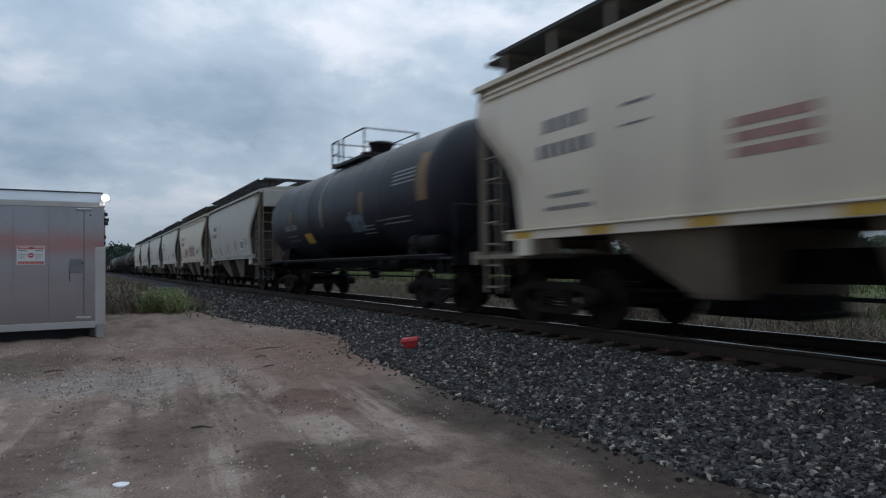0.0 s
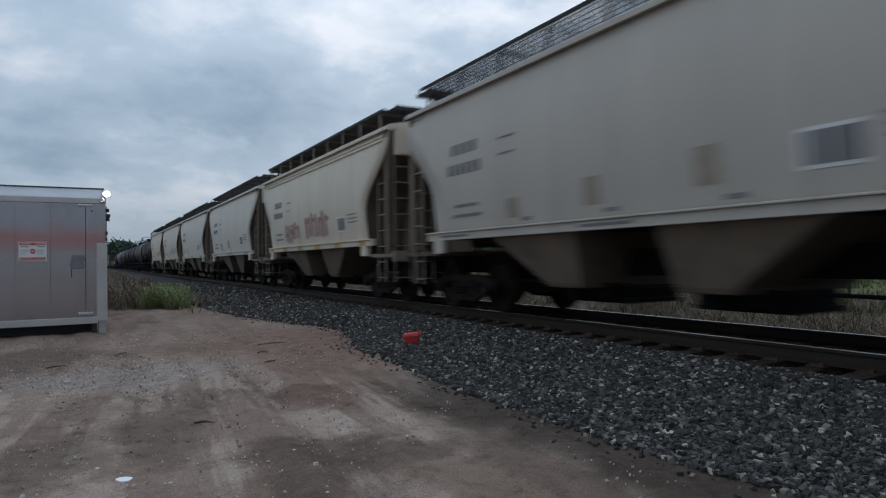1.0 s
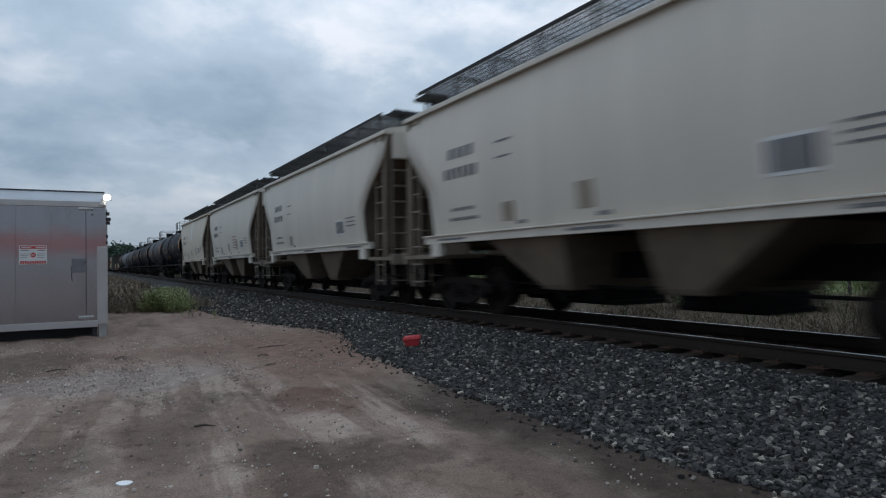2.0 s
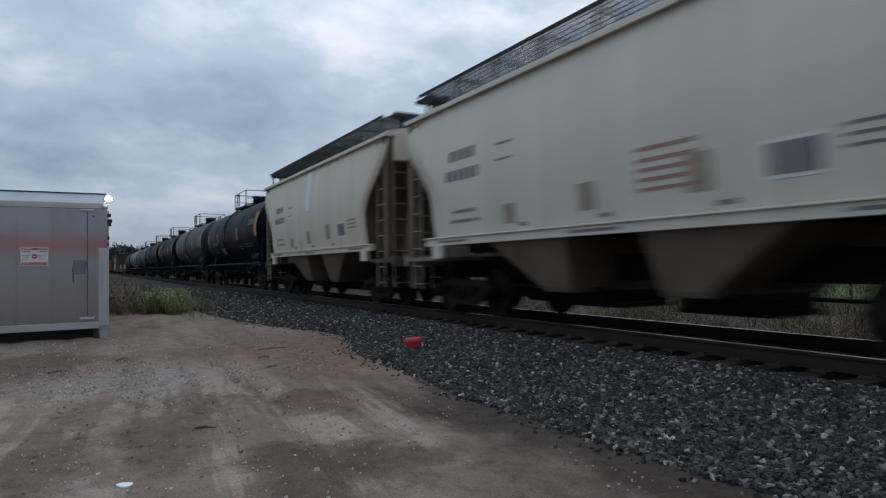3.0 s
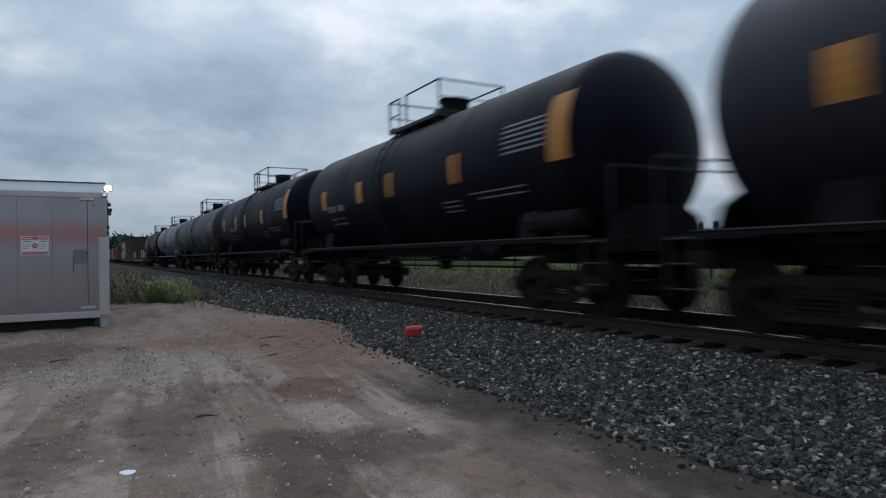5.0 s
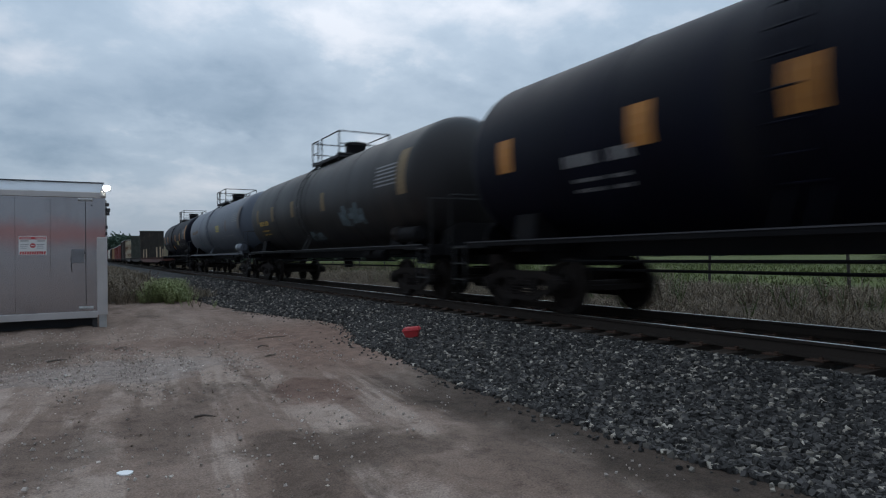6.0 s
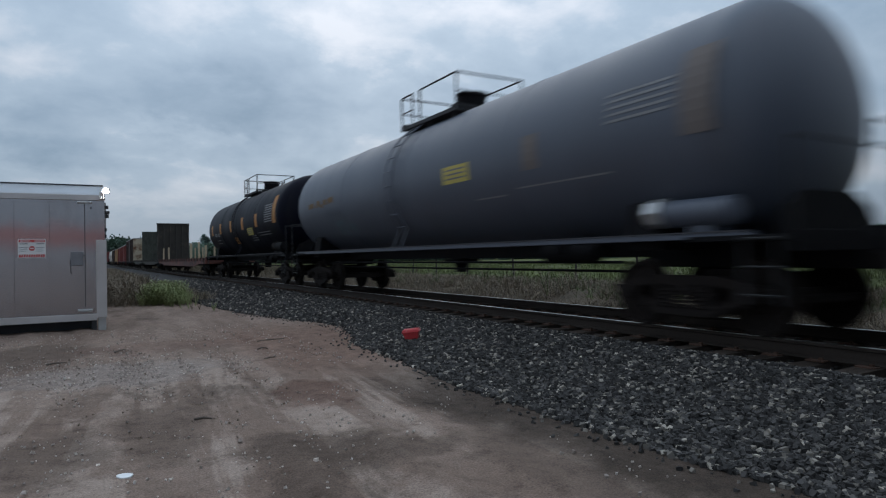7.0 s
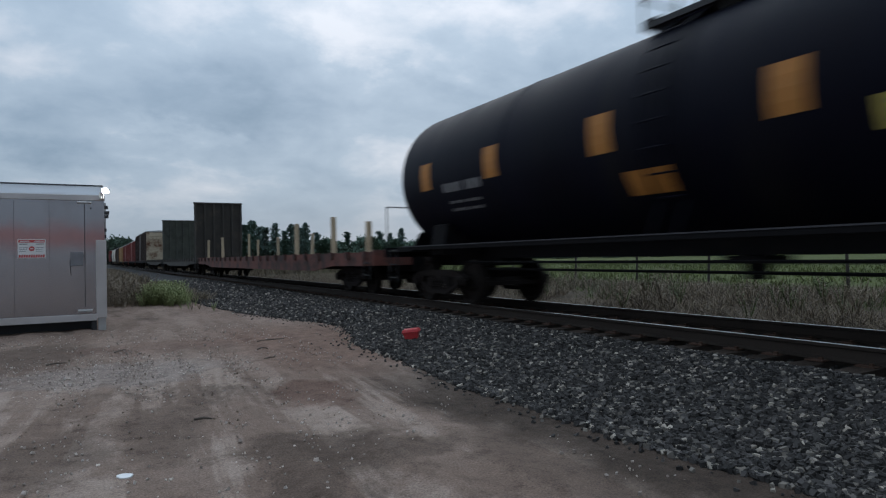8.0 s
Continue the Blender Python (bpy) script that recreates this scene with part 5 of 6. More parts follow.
def train():
    add = TRAIN.append
    add(covered_hopper(-0.70, -0.21, M_CREAM, "cream covered hopper car with yellow reflective strips", dict(ribs=True, yellow=True, red_lines=(2.08, 2.24, 2.40), red_at=0.1, box=False, patches=0, seed=1)))
    add(tank_car(-0.21, 0.39, M_BLACK2, "short black tank car with a chalky ring and faded graffiti", dict(ring=0.6, squares=(0.49, 0.07, -0.34), low_square=0.28, big_at=-0.78, square_w=0.13, square_paint=M_DULLOR, big_paint=M_DULLOR, low_paint=M_YELLOW, lines=4, ladder_sides=(1,),
        graffiti=((-2.6, -1.5, 1.85, 2.5, M_TEAL),), seams=(0.28, -0.6), dome=0.0)))
    add(covered_hopper(0.39, 0.90, M_GREY, "light grey covered hopper car with tan rust patches", dict(grate=True, patches=3, seed=2, rusty=True)))
    add(covered_hopper(0.90, 1.405, M_CREAM, "cream covered hopper car with faded red graffiti", dict(ribs=True, yellow=True, graffiti=((2.6, 0.9, 1.65, 2.35), (0.3, -1.9, 1.7, 2.5)), patches=0, seed=3)))
    add(covered_hopper(1.405, 1.905, M_WHITISH, "pale grey covered hopper car in the train", dict(grate=True, patches=2, seed=4)))
    add(covered_hopper(1.905, 2.405, M_WHITISH, "pale grey covered hopper car with plain sides", dict(grate=True, patches=1, seed=5)))
    add(covered_hopper(2.405, 2.905, M_WHITISH, "grey covered hopper car with red stencilled lines", dict(grate=True, patches=3, red_lines=(1.86, 1.98, 2.10, 2.22, 2.36), red_h=0.045, red_at=-1.3, seed=6)))
    add(covered_hopper(2.905, 3.405, M_CREAM, "cream covered hopper car with a white repaint patch", dict(grate=True, patches=3, white_patch=0.1, rusty=True, seed=7)))
    add(tank_car(3.405, 4.0, M_BLACK, "black tank car with faded orange panels", dict(squares=(0.75, 0.39, 0.15, -0.30), square_w=0.15, low_square=0.24, lines=3, low_lines=2)))
    add(tank_car(4.0, 4.63, M_BLACK2, "charcoal tank car with orange panels and white stencils", dict(squares=(0.67, 0.29, 0.05, -0.35), low_square=0.15, text_at=0.45, lines=8, dome=-0.6)))
    add(tank_car(4.63, 5.22, M_BLACK, "black tank car with a pale stencil block", dict(squares=(0.62, 0.25, 0.0, -0.4), lines=6)))
    add(tank_car(5.22, 5.83, M_BLACK, "black tank car with dim orange panels", dict(squares=(0.70, 0.32, 0.05, -0.35), text_at=0.43, lines=5)))
    add(tank_car(5.83, 6.53, M_BROWNBLK, "grimy brown-black tank car with pale graffiti and yellow stencils", dict(squares=(0.72, 0.46, 0.16, -0.2), square_w=0.17, square_paint=M_DIMTAN, text_paint=M_YELLOW, text_at=0.62, lines=6,
        graffiti=((-4.7, -2.9, 1.75, 2.4, M_TEAL), (-0.8, 0.6, 1.45, 1.8, M_TEAL)), low_lines=0, dome=-0.2)))
    add(tank_car(6.53, 7.255, M_SILVER, "blue-grey tank car with a yellow notice panel", dict(squares=(-0.5,), board=(-2.3, 0.95, 2.37, 2.70), lines=5, big_at=-0.84, shiny=True, low_lines=1, dark=False, low_square=None, graffiti=((4.5, 6.8, 2.42, 2.72, M_DULLOR), (3.4, 4.8, 1.6, 2.05, M_TEAL)), square_paint=M_DIMRUST, text_paint=M_SILVER)))
    add(tank_car(7.255, 7.945, M_BLACK, "glossy black tank car with bright orange panels", dict(squares=(0.72, 0.45, 0.144, -0.157, -0.456), big_at=-0.79, low_square=0.065, text_at=0.57, lines=8, board=(-2.7, 1.0, 2.05, 2.35), dome=-0.25)))
    # stakes: along the car, side, height over the deck
    st = [(a, 1.34 * b, hh) for a, b, hh in ((10.8, -1, 1.05), (6.3, -1, 1.15), (-7.2, -1, 1.12), (-10.9, -1, 1.13), (-13.5, -1, 0.78), (12.4, 1, 1.5), (10.0, 1, 1.1), (5.4, 1, 1.1), (-0.45, 1, 1.0), (-12.6, 1, 0.9))]
    add(flat_car(7.945, 9.085, "long rusty red flat car with upright timber stakes", st))
    add(flat_car(9.085, 9.93, "bulkhead flat car with tall dark ribbed ends", (), ((-1, 4.72, M_BULK), (1, 4.72, M_BULK2)), M_BULK))
    add(flat_car(9.93, 10.64, "low empty flat car behind the bulkhead car", (), (), M_BULK))
    add(box_car(10.64, 11.39, M_BOXBROWN, "dark brown box car with a rust-streaked cream end", M_BULK3, top=4.65))
    add(box_car(11.39, 12.1, M_BOXRED, "oxide red box car with ribbed sides", top=4.15))
    add(box_car(12.1, 12.83, M_BOXRED, "oxide red box car with faded sides", top=4.1))
    add(box_car(12.83, 13.54, M_BOXTAN, "tan box car with a pale roof", top=4.1))
    add(box_car(13.54, 14.29, M_BOXBROWN, "dark brown box car far down the train", top=4.2))
    add(covered_hopper(14.29, 14.8, M_WHITISH, "pale grey covered hopper car far down the train", dict(patches=0)))
    add(covered_hopper(14.8, 15.3, M_WHITISH, "pale grey covered hopper car far down the train", dict(patches=0)))
    add(tank_car(15.3, 15.95, M_BLACK, "black tank car far down the train", dict()))
    add(box_car(15.95, 16.6, M_BOXRED, "oxide red box car far down the train"))


train()


# ======================= the metal shed =======================
SY = 15.62


def shed():
    x0, x1, z0, z1, depth = -6.2, 0.33, 0.20, 2.90, 8.0
    s = thing("metal_shed", "boxy aluminium-clad equipment shed with a lit corner floodlight", "shed", pose(0, SY, 0))
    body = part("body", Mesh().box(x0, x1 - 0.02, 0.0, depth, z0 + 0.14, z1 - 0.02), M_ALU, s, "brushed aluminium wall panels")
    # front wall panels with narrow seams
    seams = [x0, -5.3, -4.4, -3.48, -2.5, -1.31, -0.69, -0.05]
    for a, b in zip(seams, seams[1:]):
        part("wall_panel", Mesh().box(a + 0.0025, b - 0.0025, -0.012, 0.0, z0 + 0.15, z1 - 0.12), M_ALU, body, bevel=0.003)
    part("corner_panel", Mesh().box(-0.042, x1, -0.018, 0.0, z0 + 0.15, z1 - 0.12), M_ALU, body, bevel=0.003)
    part("top_band", Mesh().box(x0, x1 + 0.01, -0.03, 0.02, z1 - 0.115, z1), M_ALUTRIM, s, "pale aluminium edge band", bevel=0.006)
    part("base_rail", Mesh().box(x0, x1 - 0.16, -0.05, 0.06, z0, z0 + 0.14), M_ALUTRIM, s, "pale steel base rail", bevel=0.006)
    part("corner_guard", Mesh().box(x1 - 0.17, x1 + 0.03, -0.035, 0.16, z0 + 0.05, 1.93), M_ALUTRIM, s, "pale corner guard", bevel=0.008)
    part("corner_leg", Mesh().box(x1 - 0.14, x1 + 0.01, 0.0, 0.16, -0.05, z0 + 0.1), M_GALV, s, bevel=0.006)
    part("skid", Mesh().box(x0, x1 - 0.26, 0.35, 0.55, -0.05, z0 + 0.15).box(x1 - 0.27, x1 - 0.17, 0.02, 0.4, -0.05, z0 + 0.02), M_STEELDK, s)
    part("back_skid", Mesh().box(x0, x1 - 0.1, depth - 0.4, depth - 0.2, -0.05, z0 + 0.15), M_STEELDK, s)
    part("roof", Mesh().prism([(x0 - 0.05, z1 - 0.01), (x1 + 0.0, z1 - 0.01), (x1 + 0.0, z1 + 0.02), (x0 - 0.05, z1 + 0.03)], "y", -0.02, depth + 0.05), M_ROOFW, s, "white roof sheet")
    part("roof_edge", Mesh().box(x0, x1 - 0.03, 0.25, 0.28, z1 + 0.02, z1 + 0.22), M_ROOFW, s, "white raised roof panel")
    part("roof_rail", Mesh().tube((x0, 0.24, z1 + 0.235), (x1 - 0.02, 0.24, z1 + 0.235), 0.016, 8), M_STEELDK, s)
    for z in (z1 - 0.16, 0.42):
        hg = Mesh().box(-0.19, 0.09, -0.045, -0.012, z - 0.03, z + 0.03)
        for k in (-0.15, -0.05, 0.05):
            hg.tube((k - 0.03, -0.05, z), (k + 0.03, -0.05, z), 0.022, 8)
        part("hinge", hg, M_GALV, s, "galvanised strap hinge", bevel=0.003)
    part("door_seam", Mesh().box(-0.056, -0.044, -0.016, -0.008, z0 + 0.3, z1 - 0.2), M_STEELDK, s)
    for x, z in ((0.07, 2.62),):
        part("bolt", Mesh().tube((x, -0.03, z), (x, -0.01, z), 0.018, 10), M_STEELDK, s)
    # switch box
    sw = part("switch_box", Mesh().box(-0.30, -0.10, -0.12, -0.01, 1.40, 1.66), M_BOXGREY, s, "small grey electrical box", bevel=0.01)
    part("box_cover", Mesh().box(-0.315, -0.085, -0.135, -0.12, 1.385, 1.675), M_BOXGREY, sw, bevel=0.006)
    part("box_latch", Mesh().box(-0.33, -0.315, -0.11, -0.07, 1.42, 1.5).tube((-0.085, -0.08, 1.6), (-0.06, -0.08, 1.6), 0.02, 8), M_STEELDK, sw)
    part("cable", Mesh().pipe([(-0.31, -0.02, 1.42), (-0.32, -0.025, 1.3), (-0.305, -0.02, 1.2)], 0.008, 6), M_STEELDK, s)
    # floodlight on the corner
    fl = part("floodlight", Mesh().box(x1 - 0.10, x1 + 0.0, -0.10, -0.03, 2.82, 2.97).box(x1 - 0.06, x1 + 0.10, -0.20, -0.06, 2.93, 3.04), M_SIGNW, s, "white corner floodlight, lit", bevel=0.01)
    part("lens", Mesh().tube((x1 + 0.02, -0.212, 2.985), (x1 + 0.02, -0.202, 2.985), 0.062, 20), M_LAMP, fl, "glowing white lens")
    for z, w in ((2.62, 0.10), (2.50, 0.13), (2.42, 0.11), (2.12, 0.06), (1.98, 0.05)):
        part("side_fitting", Mesh().box(x1 - 0.01, x1 + w * 0.75, 0.08, 0.22, z, z + 0.07), M_STEELDK, s, bevel=0.008)
    part("side_strip", Mesh().box(x1 - 0.01, x1 + 0.03, 0.1, 0.18, 1.95, 2.75), M_GALV, s)
    # warning sign
    g = part("warning_sign", Mesh().box(-1.25, -0.762, -0.026, -0.013, 1.56, 1.953), M_SIGNW, s, "white warning sign with red bands", bevel=0.004)
    part("red_band", Mesh().box(-1.235, -0.777, -0.030, -0.026, 1.885, 1.94), M_SIGNR, g)
    for k in range(11):
        xx = -1.235 + k * 0.0418
        part("red_check", Mesh().prism([(xx, 1.575), (xx + 0.03, 1.575), (xx + 0.04, 1.635), (xx + 0.01, 1.635)], "y", -0.030, -0.026), M_SIGNR, g)
    part("red_disc", Mesh().tube((-1.005, -0.031, 1.757), (-1.005, -0.026, 1.757), 0.05, 24), M_SIGNR, g)
    part("disc_bar", Mesh().box(-1.035, -0.975, -0.034, -0.031, 1.748, 1.766), M_SIGNW, g)
    for x, w, z in ((-1.22, 0.14, 1.845), (-0.93, 0.14, 1.845), (-1.22, 0.15, 1.775), (-1.22, 0.13, 1.74), (-0.935, 0.14, 1.775), (-0.935, 0.12, 1.74), (-1.22, 0.11, 1.70), (-0.935, 0.12, 1.70)):
        part("print_line", Mesh().box(x, x + w, -0.029, -0.026, z, z + (0.016 if z > 1.8 else 0.008)), M_SIGNK, g)
    for x in (-1.21, -0.96):
        part("print_line", Mesh().box(x, x + 0.17, -0.033, -0.030, 1.905, 1.92), M_SIGNW, g)
    return s


shed()


# ======================= small things in the yard =======================
def red_case():
    c = thing("red_plastic_case", "faded red plastic case lying open on the ballast", "plastic case", pose(4.62, 9.30, bed_height(4.62) + 0.0, 2, -6, -38) @ Matrix.Scale(0.84, 4))
    rings = [[(-x, -y, z), (x, -y, z), (x, y, z), (-x, y, z)] for x, y, z in ((0.11, 0.07, 0.02), (0.125, 0.085, 0.05), (0.155, 0.10, 0.15), (0.155, 0.10, 0.16))]
    part("tub", Mesh().loft(rings), M_REDPL, c, bevel=0.012)
    part("rim", Mesh().box(-0.172, 0.172, -0.118, 0.118, 0.158, 0.18), M_REDPL, c, bevel=0.008)
    part("lid", Mesh().loft([[(-x, -y, z), (x, -y, z), (x, y, z), (-x, y, z)] for x, y, z in ((0.165, 0.11, 0.178), (0.15, 0.10, 0.215), (0.14, 0.09, 0.222))]), M_REDPL, c, "sun-bleached red lid", bevel=0.01)
    for x in (-0.085, 0.085):
        part("foot", Mesh().box(x - 0.03, x + 0.03, -0.06, 0.06, -0.03, 0.03), M_REDPL, c)


red_case()


def litter():
    m = Mesh()
    ring = [(0.05 * math.cos(a) * (1 + 0.15 * math.sin(3 * a)), 0.045 * math.sin(a)) for a in [i * math.pi / 7 for i in range(14)]]
    m.prism(ring, "z", 0.0, 0.012)
    solid("paper_scrap", m, M_WHITEL, "small white scrap of litter lying on the dirt", "litter", m=pose(0.204, 4.79, 0.0, 3, 4, 0))
    for x, y, l, a in ((2.84, 11.37, 0.5, 10), (2.45, 10.4, 0.22, 40), (0.9, 6.1, 0.16, -20), (0.45, 11.5, 0.35, 60), (2.3, 9.3, 0.2, 30), (-0.4, 10.6, 0.25, 15)):
        k = Mesh().tube((-l / 2, 0, 0.012), (0, 0.02, 0.02), 0.012, 6, 0.011).tube((0, 0.02, 0.02), (l / 2, 0, 0.012), 0.011, 6, 0.006)
        solid("dead_stick", k, M_STICK, "short dead stick lying on the dirt", "stick", m=pose(x, y, 0.0, 0, 0, a), group="sticks on the dirt")


litter()


# ======================= plants and distance =======================
def blades(name, pts, height, material, label, seed, width=0.012, lean=0.35, category="grass"):
    """Bent grass blades and weed leaves as one object. pts: x, y, z."""
    rs = np.random.RandomState(seed)
    n = len(pts)
    hgt = height * rs.uniform(0.35, 1.1, n)
    a = rs.uniform(0, 2 * np.pi, n)
    tilt = np.abs(rs.normal(0, lean, n))
    d = np.stack([np.cos(a) * tilt * hgt, np.sin(a) * tilt * hgt, hgt], 1)
    b = rs.uniform(0, 2 * np.pi, n)
    w = np.stack([np.cos(b), np.sin(b), np.zeros(n)], 1) * (width * rs.uniform(0.6, 1.6, n))[:, None]
    mid = pts + d * 0.5 + np.stack([np.zeros(n), np.zeros(n), hgt * 0.08], 1)
    v = np.stack([pts - w, pts + w, mid + w * 0.8, mid - w * 0.8, pts + d], 1).reshape(-1, 3)
    k = np.arange(n) * 5
    f = [(i, i + 1, i + 2, i + 3) for i in k.tolist()] + [(i + 3, i + 2, i + 4) for i in k.tolist()]
    me = bpy.data.meshes.new(name)
    me.from_pydata(v.tolist(), [], f)
    me.materials.append(material)
    ob = new(name, me)
    return tagged(ob, label, category, kind="stuff")


def meadow():
    rs = np.random.RandomState(31)

    def scatter(n, x0, x1, y0, y1, z=0.0, bias=None, patch=None):
        x, y = rs.uniform(x0, x1, n), rs.uniform(y0, y1, n)
        if patch:
            keep = np.array([noise.noise((a * patch[0], b * patch[0], patch[1])) > patch[2] for a, b in zip(x, y)])
            x, y = x[keep], y[keep]
        front = np.array([22.5 + 1.6 * noise.noise((a * 0.9, 0.4, 2.7)) for a in x])
        keep = (x > 6) | (y > front + np.abs(rs.normal(0, 0.5, len(x))))
        x, y = x[keep], y[keep]
        zz = z + 0.18 / (1 + np.exp(-np.clip((x - 11.5) * 1.5, -40, 40)))
        return np.stack([x, y, zz], 1)

    # between the shed and the track
    blades("yard_edge_grass", scatter(16000, 0.2, 4.0, 21.2, 42, patch=(0.7, 8.2, -0.25)), 0.36, M_HAY, "dry brown grass along the yard's edge", 1, 0.007, 0.9)
    blades("yard_edge_weeds", scatter(3500, 1.4, 3.3, 21.4, 29, patch=(0.8, 2.2, 0.15)), 0.30, M_WEED, "green weeds along the yard's edge", 2, 0.014, 1.1, "weeds")
    blades("verge_grass", scatter(12000, -3, 3.6, 42, 110), 0.6, M_HAY, "dry brown verge grass beside the track", 3, 0.02, 0.8)
    # far side of the track
    blades("trackside_dry_grass", scatter(95000, 9.9, 18.5, 4, 45, patch=(0.9, 1.3, -0.1)), 0.32, M_HAY, "dry brown grass beyond the track", 4, 0.006, 1.5)
    blades("trackside_weeds", scatter(20000, 12.5, 24, 4, 50, patch=(0.5, 5.1, 0.2)), 0.34, M_GRASS, "green weeds beyond the track", 5, 0.007, 1.2, "weeds")
    blades("field_grass", scatter(46000, 17.5, 60, 4, 110, patch=(0.3, 6.3, -0.2)), 0.30, M_FIELD, "pale green grass of the open field", 6, 0.02, 1.0)
    blades("far_trackside_grass", scatter(14000, 10.8, 24, 45, 220), 0.6, M_DRY, "dry brown grass far along the track", 7, 0.03, 0.8)


meadow()


def weed_plant(seed, hgt, material, n=140):
    rs = random.Random(seed)
    m = Mesh()
    for k in range(7):
        a, l = rs.uniform(0, 6.28), hgt * rs.uniform(0.6, 1.0)
        tip = (0.35 * l * math.cos(a), 0.35 * l * math.sin(a), l)
        m.tube((0, 0, -0.02), tip, 0.009, 5, 0.004)
        for j in range(n // 7):
            f = rs.uniform(0.2, 1.0)
            p = Vector(tip) * f
            b, s = rs.uniform(0, 6.28), rs.uniform(0.035, 0.085) * hgt / 0.8
            d = Vector((math.cos(b), math.sin(b), rs.uniform(-0.2, 0.6))) * s
            w = Vector((-math.sin(b), math.cos(b), 0.2)) * s * 0.3
            q = len(m.v)
            m.v += [tuple(p), tuple(p + d * 0.5 + w), tuple(p + d), tuple(p + d * 0.5 - w)]
            m.f.append((q, q + 1, q + 2, q + 3))
    return m


def weeds():
    rs = random.Random(17)
    rows = []
    for k in range(110):
        a, r = rs.uniform(0, 6.28), math.sqrt(rs.random())
        rows.append((2.25 + 0.85 * r * math.cos(a), 23.3 + 1.5 * r * math.sin(a), 0.35 + 0.55 * (1 - r * r) * rs.uniform(0.8, 1.1), M_WEED))
    for k in range(9):
        rows.append((rs.uniform(2.4, 3.35), rs.uniform(18.8, 21.8), rs.uniform(0.15, 0.4), M_WEED if k % 3 else M_DRY))
    for k in range(30):
        rows.append((rs.uniform(0.3, 1.7), rs.uniform(22.6, 32), rs.uniform(0.6, 1.1), M_HAY))
    for k in range(80):
        rows.append((rs.uniform(10.9, 16.5), rs.uniform(4.5, 28), rs.uniform(0.35, 0.9), M_HAY if rs.random() < 0.6 else M_GRASS))
    for k, (x, y, hgt, mm) in enumerate(rows):
        me = shared(("weed", k % 5, mm.name), lambda: weed_plant(k % 5 + 3, 0.8, mm).data("weed_plant", mm))
        w = part("weed_plant", me, None, None, at=pose(x, y, 0.18 if x > 11.5 else 0.05 if x > 10 else 0, 0, 0, k * 40))
        w.scale = (hgt / 0.8,) * 3
        tagged(w, "leafy green weed growing from rough ground" if mm not in (M_DRY, M_HAY) else "dead brown weed stalks standing in grass", "weed", "weeds beside the track")


weeds()


def fence():
    f = thing("field_fence", "old wire fence with weathered wooden posts at the field's edge", "fence", pose(20, 0, 0.18))
    for k in range(34):
        y = 2.0 + k * 4.3 + 0.7 * math.sin(k * 4.7)
        part("post", shared("post", lambda: Mesh().tube((0, 0, -0.1), (0, 0, 1.25), 0.055, 8, 0.045).data("post", M_POST, True)), None, f, at=pose(0.1 * math.sin(k * 2.1), y, 0, 2 * math.sin(k * 5), 3 * math.sin(k * 3), 0))
    for z in (0.45, 0.8, 1.12):
        part("wire", Mesh().tube((-0.05, -2, z), (-0.05, 150, z), 0.004, 4), M_STEELDK, f)


fence()


def dead_shrub():
    rs = random.Random(23)
    m = Mesh()
    tips = [(Vector((0, 0, 0)), Vector((0.05, 0, 1)), 0.5, 0.02)]
    for level in range(4):
        nxt = []
        for p, d, l, r in tips:
            q = p + d * l
            m.tube(p, q, r, 5, r * 0.6)
            for k in range(3 if level < 2 else 2):
                e = (d + Vector((rs.gauss(0, 0.6), rs.gauss(0, 0.6), rs.gauss(0.1, 0.3)))).normalized()
                nxt.append((q, e, l * rs.uniform(0.5, 0.8), r * 0.6))
        tips = nxt
    solid("dead_shrub", m, M_STICK, "leafless dark shrub standing among the weeds", "shrub", m=pose(2.35, 32.0, -0.02))


dead_shrub()


def pine_meshes(seed, hgt):
    rs = random.Random(seed)
    tr = Mesh().tube((0, 0, -0.3), (0.1, 0, hgt * 0.95), 0.22, 8, 0.03)
    cr = Mesh()
    layers = 15
    for k in range(layers):
        f = 0.28 + 0.72 * k / (layers - 1)
        z = hgt * f
        reach = hgt * 0.27 * (1.12 - f) ** 0.6 * rs.uniform(0.4, 1.3) + 0.2
        for b in range(rs.randint(4, 7)):
            a = rs.uniform(0, 6.28)
            L = reach * rs.uniform(0.5, 1.1)
            tip = Vector((L * math.cos(a), L * math.sin(a), z + 0.25 * L))
            tr.tube((0.1 * f, 0, z - 0.2), tip, 0.04, 4, 0.012)
            for j in range(15):
                g = rs.uniform(0.2, 1.05)
                p = Vector((0, 0, z - 0.2)).lerp(tip, g) + Vector((rs.gauss(0, 0.22), rs.gauss(0, 0.22), rs.gauss(0.05, 0.16)))
                for q in range(2):
                    d = Vector((rs.gauss(0, 1), rs.gauss(0, 1), rs.gauss(0.3, 0.6))).normalized() * rs.uniform(0.22, 0.48)
                    w = d.orthogonal().normalized() * rs.uniform(0.09, 0.2)
                    i = len(cr.v)
                    cr.v += [tuple(p - d), tuple(p + w), tuple(p + d), tuple(p - w)]
                    cr.f.append((i, i + 1, i + 2, i + 3))
    return tr, cr


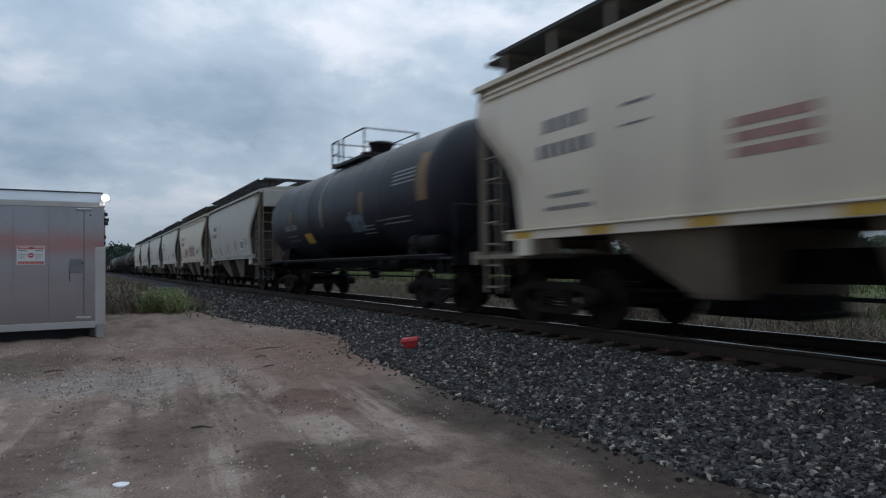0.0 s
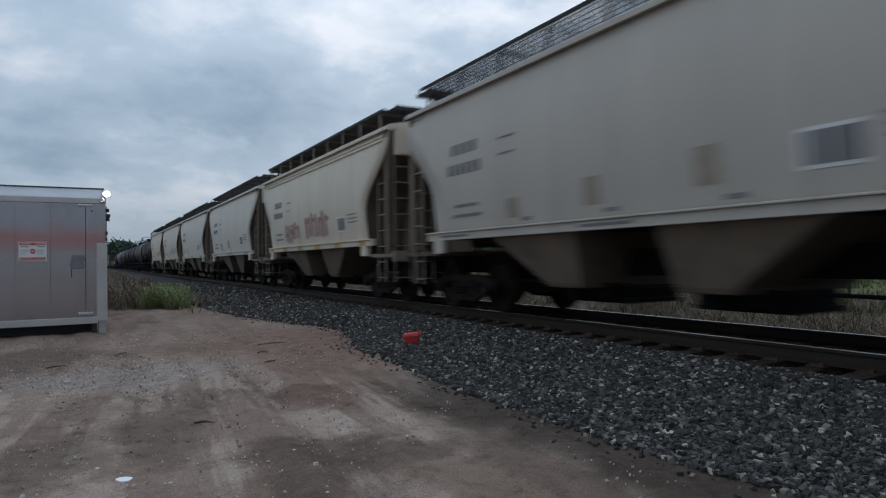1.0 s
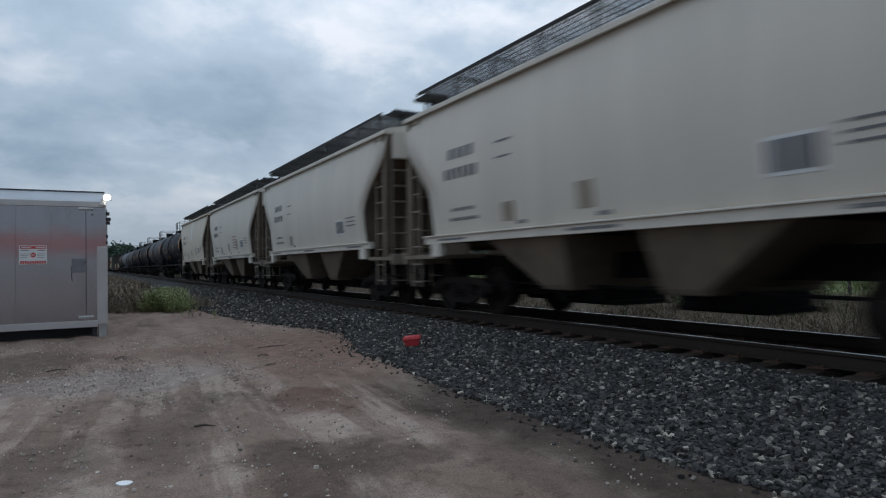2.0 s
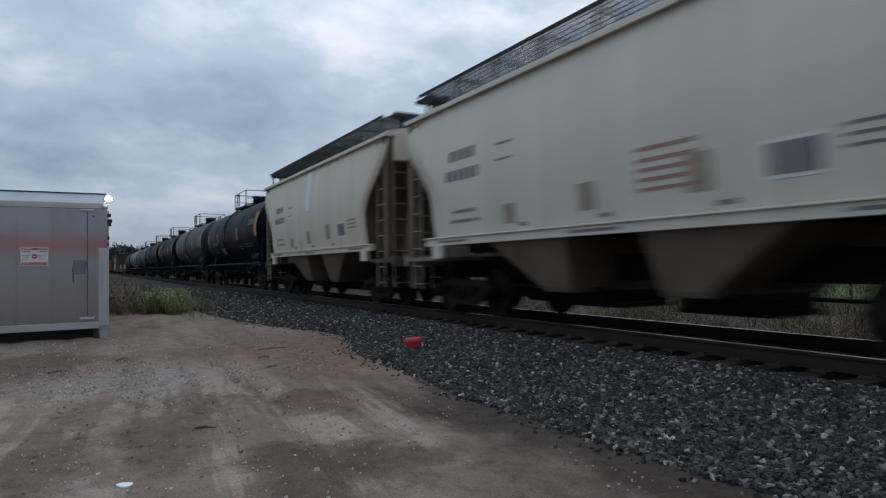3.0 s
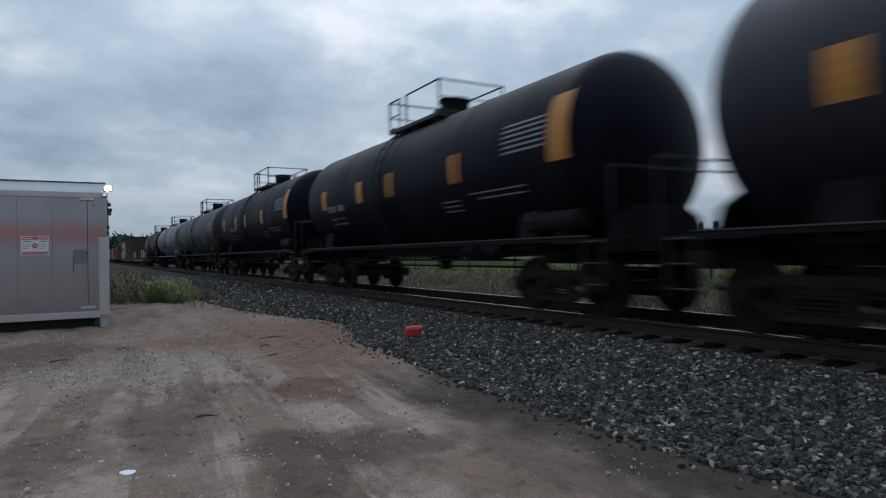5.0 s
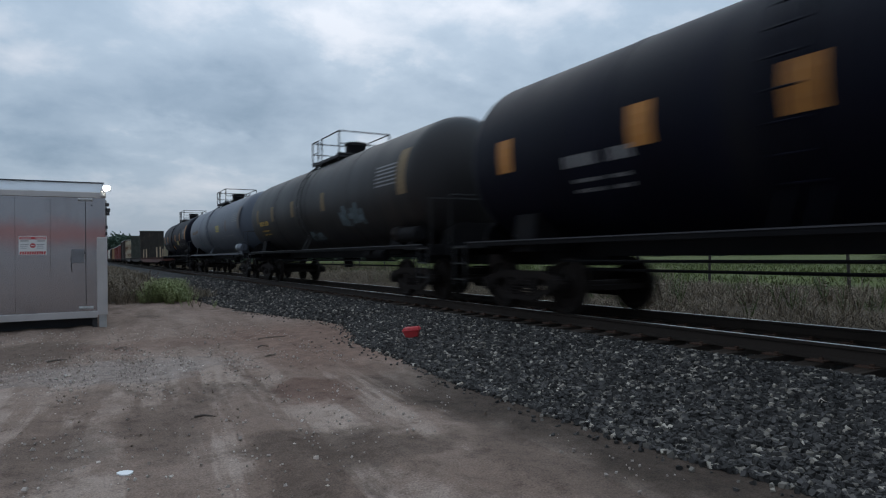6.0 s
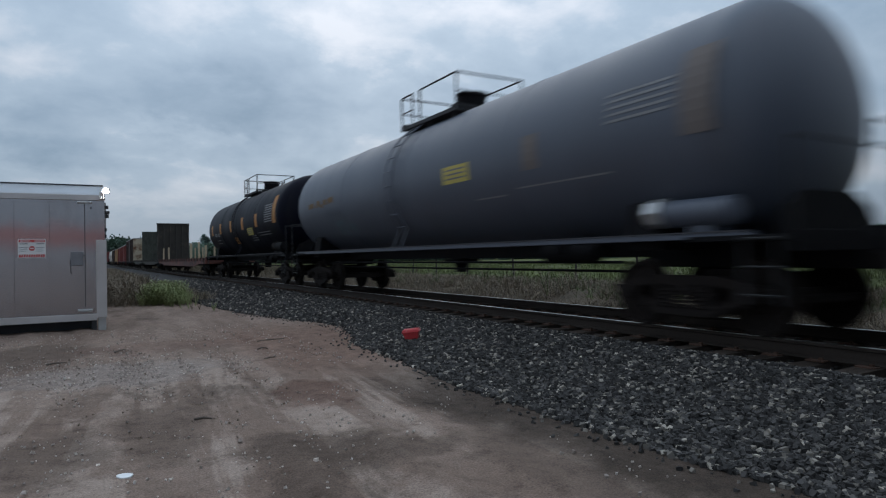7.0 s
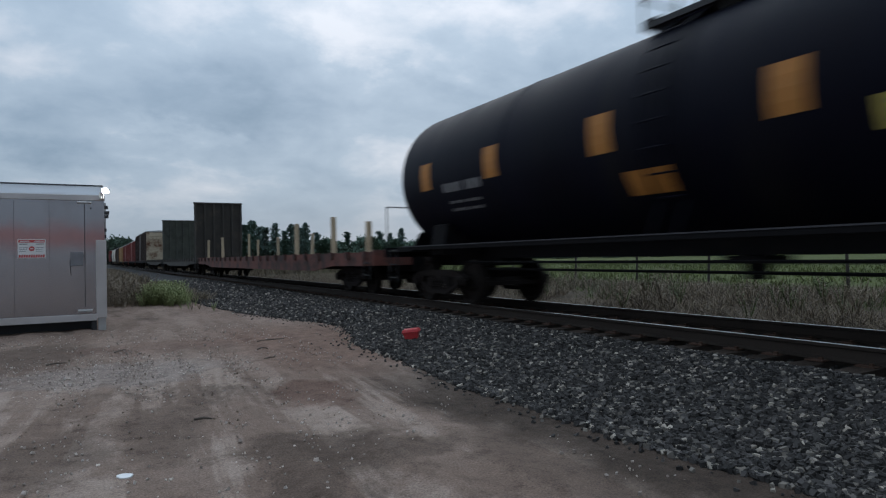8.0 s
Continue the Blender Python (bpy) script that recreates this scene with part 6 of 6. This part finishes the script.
def broadleaf_meshes(seed, hgt):
    rs = random.Random(seed)
    tr = Mesh().tube((0, 0, -0.3), (0, 0.1, hgt * 0.6), 0.25, 8, 0.1)
    cr = Mesh()
    for k in range(30):
        a, f = rs.uniform(0, 6.28), rs.uniform(0.05, 0.95)
        L = hgt * 0.33 * math.sin(math.pi * min(1, 0.15 + f * 0.85)) * rs.uniform(0.5, 1.1)
        c = Vector((L * math.cos(a), L * math.sin(a), hgt * f))
        tr.tube((0, 0.1, hgt * min(f * 0.7, 0.58)), c, 0.06, 4, 0.015)
        R = hgt * rs.uniform(0.10, 0.17)
        for j in range(70):
            p = c + Vector((rs.gauss(0, 0.55), rs.gauss(0, 0.55), rs.gauss(0, 0.42))) * R
            d = Vector((rs.gauss(0, 1), rs.gauss(0, 1), rs.gauss(0, 0.7))).normalized() * rs.uniform(0.25, 0.5)
            w = d.orthogonal().normalized() * rs.uniform(0.18, 0.36)
            i = len(cr.v)
            cr.v += [tuple(p - d), tuple(p + w), tuple(p + d), tuple(p - w)]
            cr.f.append((i, i + 1, i + 2, i + 3))
    return tr, cr


def trees():
    kinds = []
    for k in range(3):
        tr, cr = pine_meshes(40 + k, 11.0)
        kinds.append(("pine_tree", tr.data("trunk", M_BARK), cr.data("crown", M_LEAF), "tall dark pine tree at the field's far edge"))
    for k in range(3):
        tr, cr = broadleaf_meshes(60 + k, 8.0)
        kinds.append(("broadleaf_tree", tr.data("trunk", M_BARK), cr.data("crown", M_LEAF2), "dark broadleaf tree in the distant tree line"))
    rs = random.Random(8)

    def plant(kind, heading, dist, size):
        n, tr, cr, lab = kinds[kind]
        a = radians(heading)
        t = thing(n, lab, "tree", pose(dist * math.sin(a), dist * math.cos(a), 0.1, 0, 0, rs.uniform(0, 360)), "distant tree line")
        t.scale = (size, size, size)
        part("trunk", tr, None, t)
        part("crown", cr, None, t)

    for hd, dist, size in ((12.6, 172, 1.0), (13.6, 176, 0.86), (14.5, 174, 0.95), (16.3, 170, 0.9), (17.1, 176, 0.96), (11.8, 182, 0.9), (15.4, 182, 0.8), (12.1, 176, 0.92), (13.1, 180, 0.9), (15.9, 173, 0.92), (16.7, 180, 0.85)):
        plant(rs.randint(0, 2), hd, dist, size)
    hd = 8.0
    while hd < 66:
        plant(3 + rs.randint(0, 2) if rs.random() < 0.8 else rs.randint(0, 2), hd, rs.uniform(178, 215), rs.uniform(0.70, 0.92))
        hd += rs.uniform(0.22, 0.42)
    for hd, dist, size in ((2.55, 330, 1.65), (3.2, 345, 1.6), (1.7, 350, 1.5), (4.0, 340, 1.5), (5.0, 330, 1.35), (6.0, 300, 1.25), (7.0, 260, 1.1), (0.6, 345, 1.4), (2.1, 360, 1.7)):
        plant(3 + rs.randint(0, 2), hd, dist, size)


trees()


# ======================= sleepers, piece by piece =======================
def sleepers():
    bed = thing("track_ties", "weathered timber ties under the rails", "railway ties", pose(XC, 0, ZR - 0.172), kind="structure")
    tie = Mesh().box(-1.3, 1.3, -0.115, 0.115, -0.18, -0.012).data("tie", M_TIE)
    plate = Mesh().box(-0.93, -0.575, -0.095, 0.095, -0.012, 0.004).box(0.575, 0.93, -0.095, 0.095, -0.012, 0.004)
    for sx in (-0.87, -0.635, 0.635, 0.87):
        plate.box(sx - 0.018, sx + 0.018, -0.06, -0.025, 0.004, 0.03)
    plate = plate.data("tie_plate", M_PLATE)
    rs = random.Random(2)
    for k in range(150):
        y = -6 + k * 0.495
        t = part("tie", tie, None, bed, at=pose(rs.uniform(-0.05, 0.05), y + rs.uniform(-0.02, 0.02), rs.uniform(-0.012, 0.006), rs.uniform(-2, 2), 0, rs.uniform(-0.8, 0.8)))
        part("tie_plate", plate, None, bed, at=pose(0, y, 0))
    far = Mesh()
    for k in range(300):
        y = 68.4 + k * 0.495
        far.box(-1.3, 1.3, y - 0.115, y + 0.115, -0.18, -0.012)
    tagged(part("far_ties", far, M_TIE, bed), kind="stuff")


sleepers()


# ======================= motion of the train =======================
def motions():
    for car in TRAIN:
        x, y, z = car.matrix_basis.translation
        walk(car, [(t, pose(x, y - SPEED * t, z)) for t in (0, 2, 4, 6, 8)])
    # the wheels roll, in steps of less than a quarter turn
    for wheel, x, y in ROLLING:
        walk(wheel, [(k / FPS, pose(x, y, 0.445, 82 * k)) for k in range(8 * FPS + 1)])


motions()
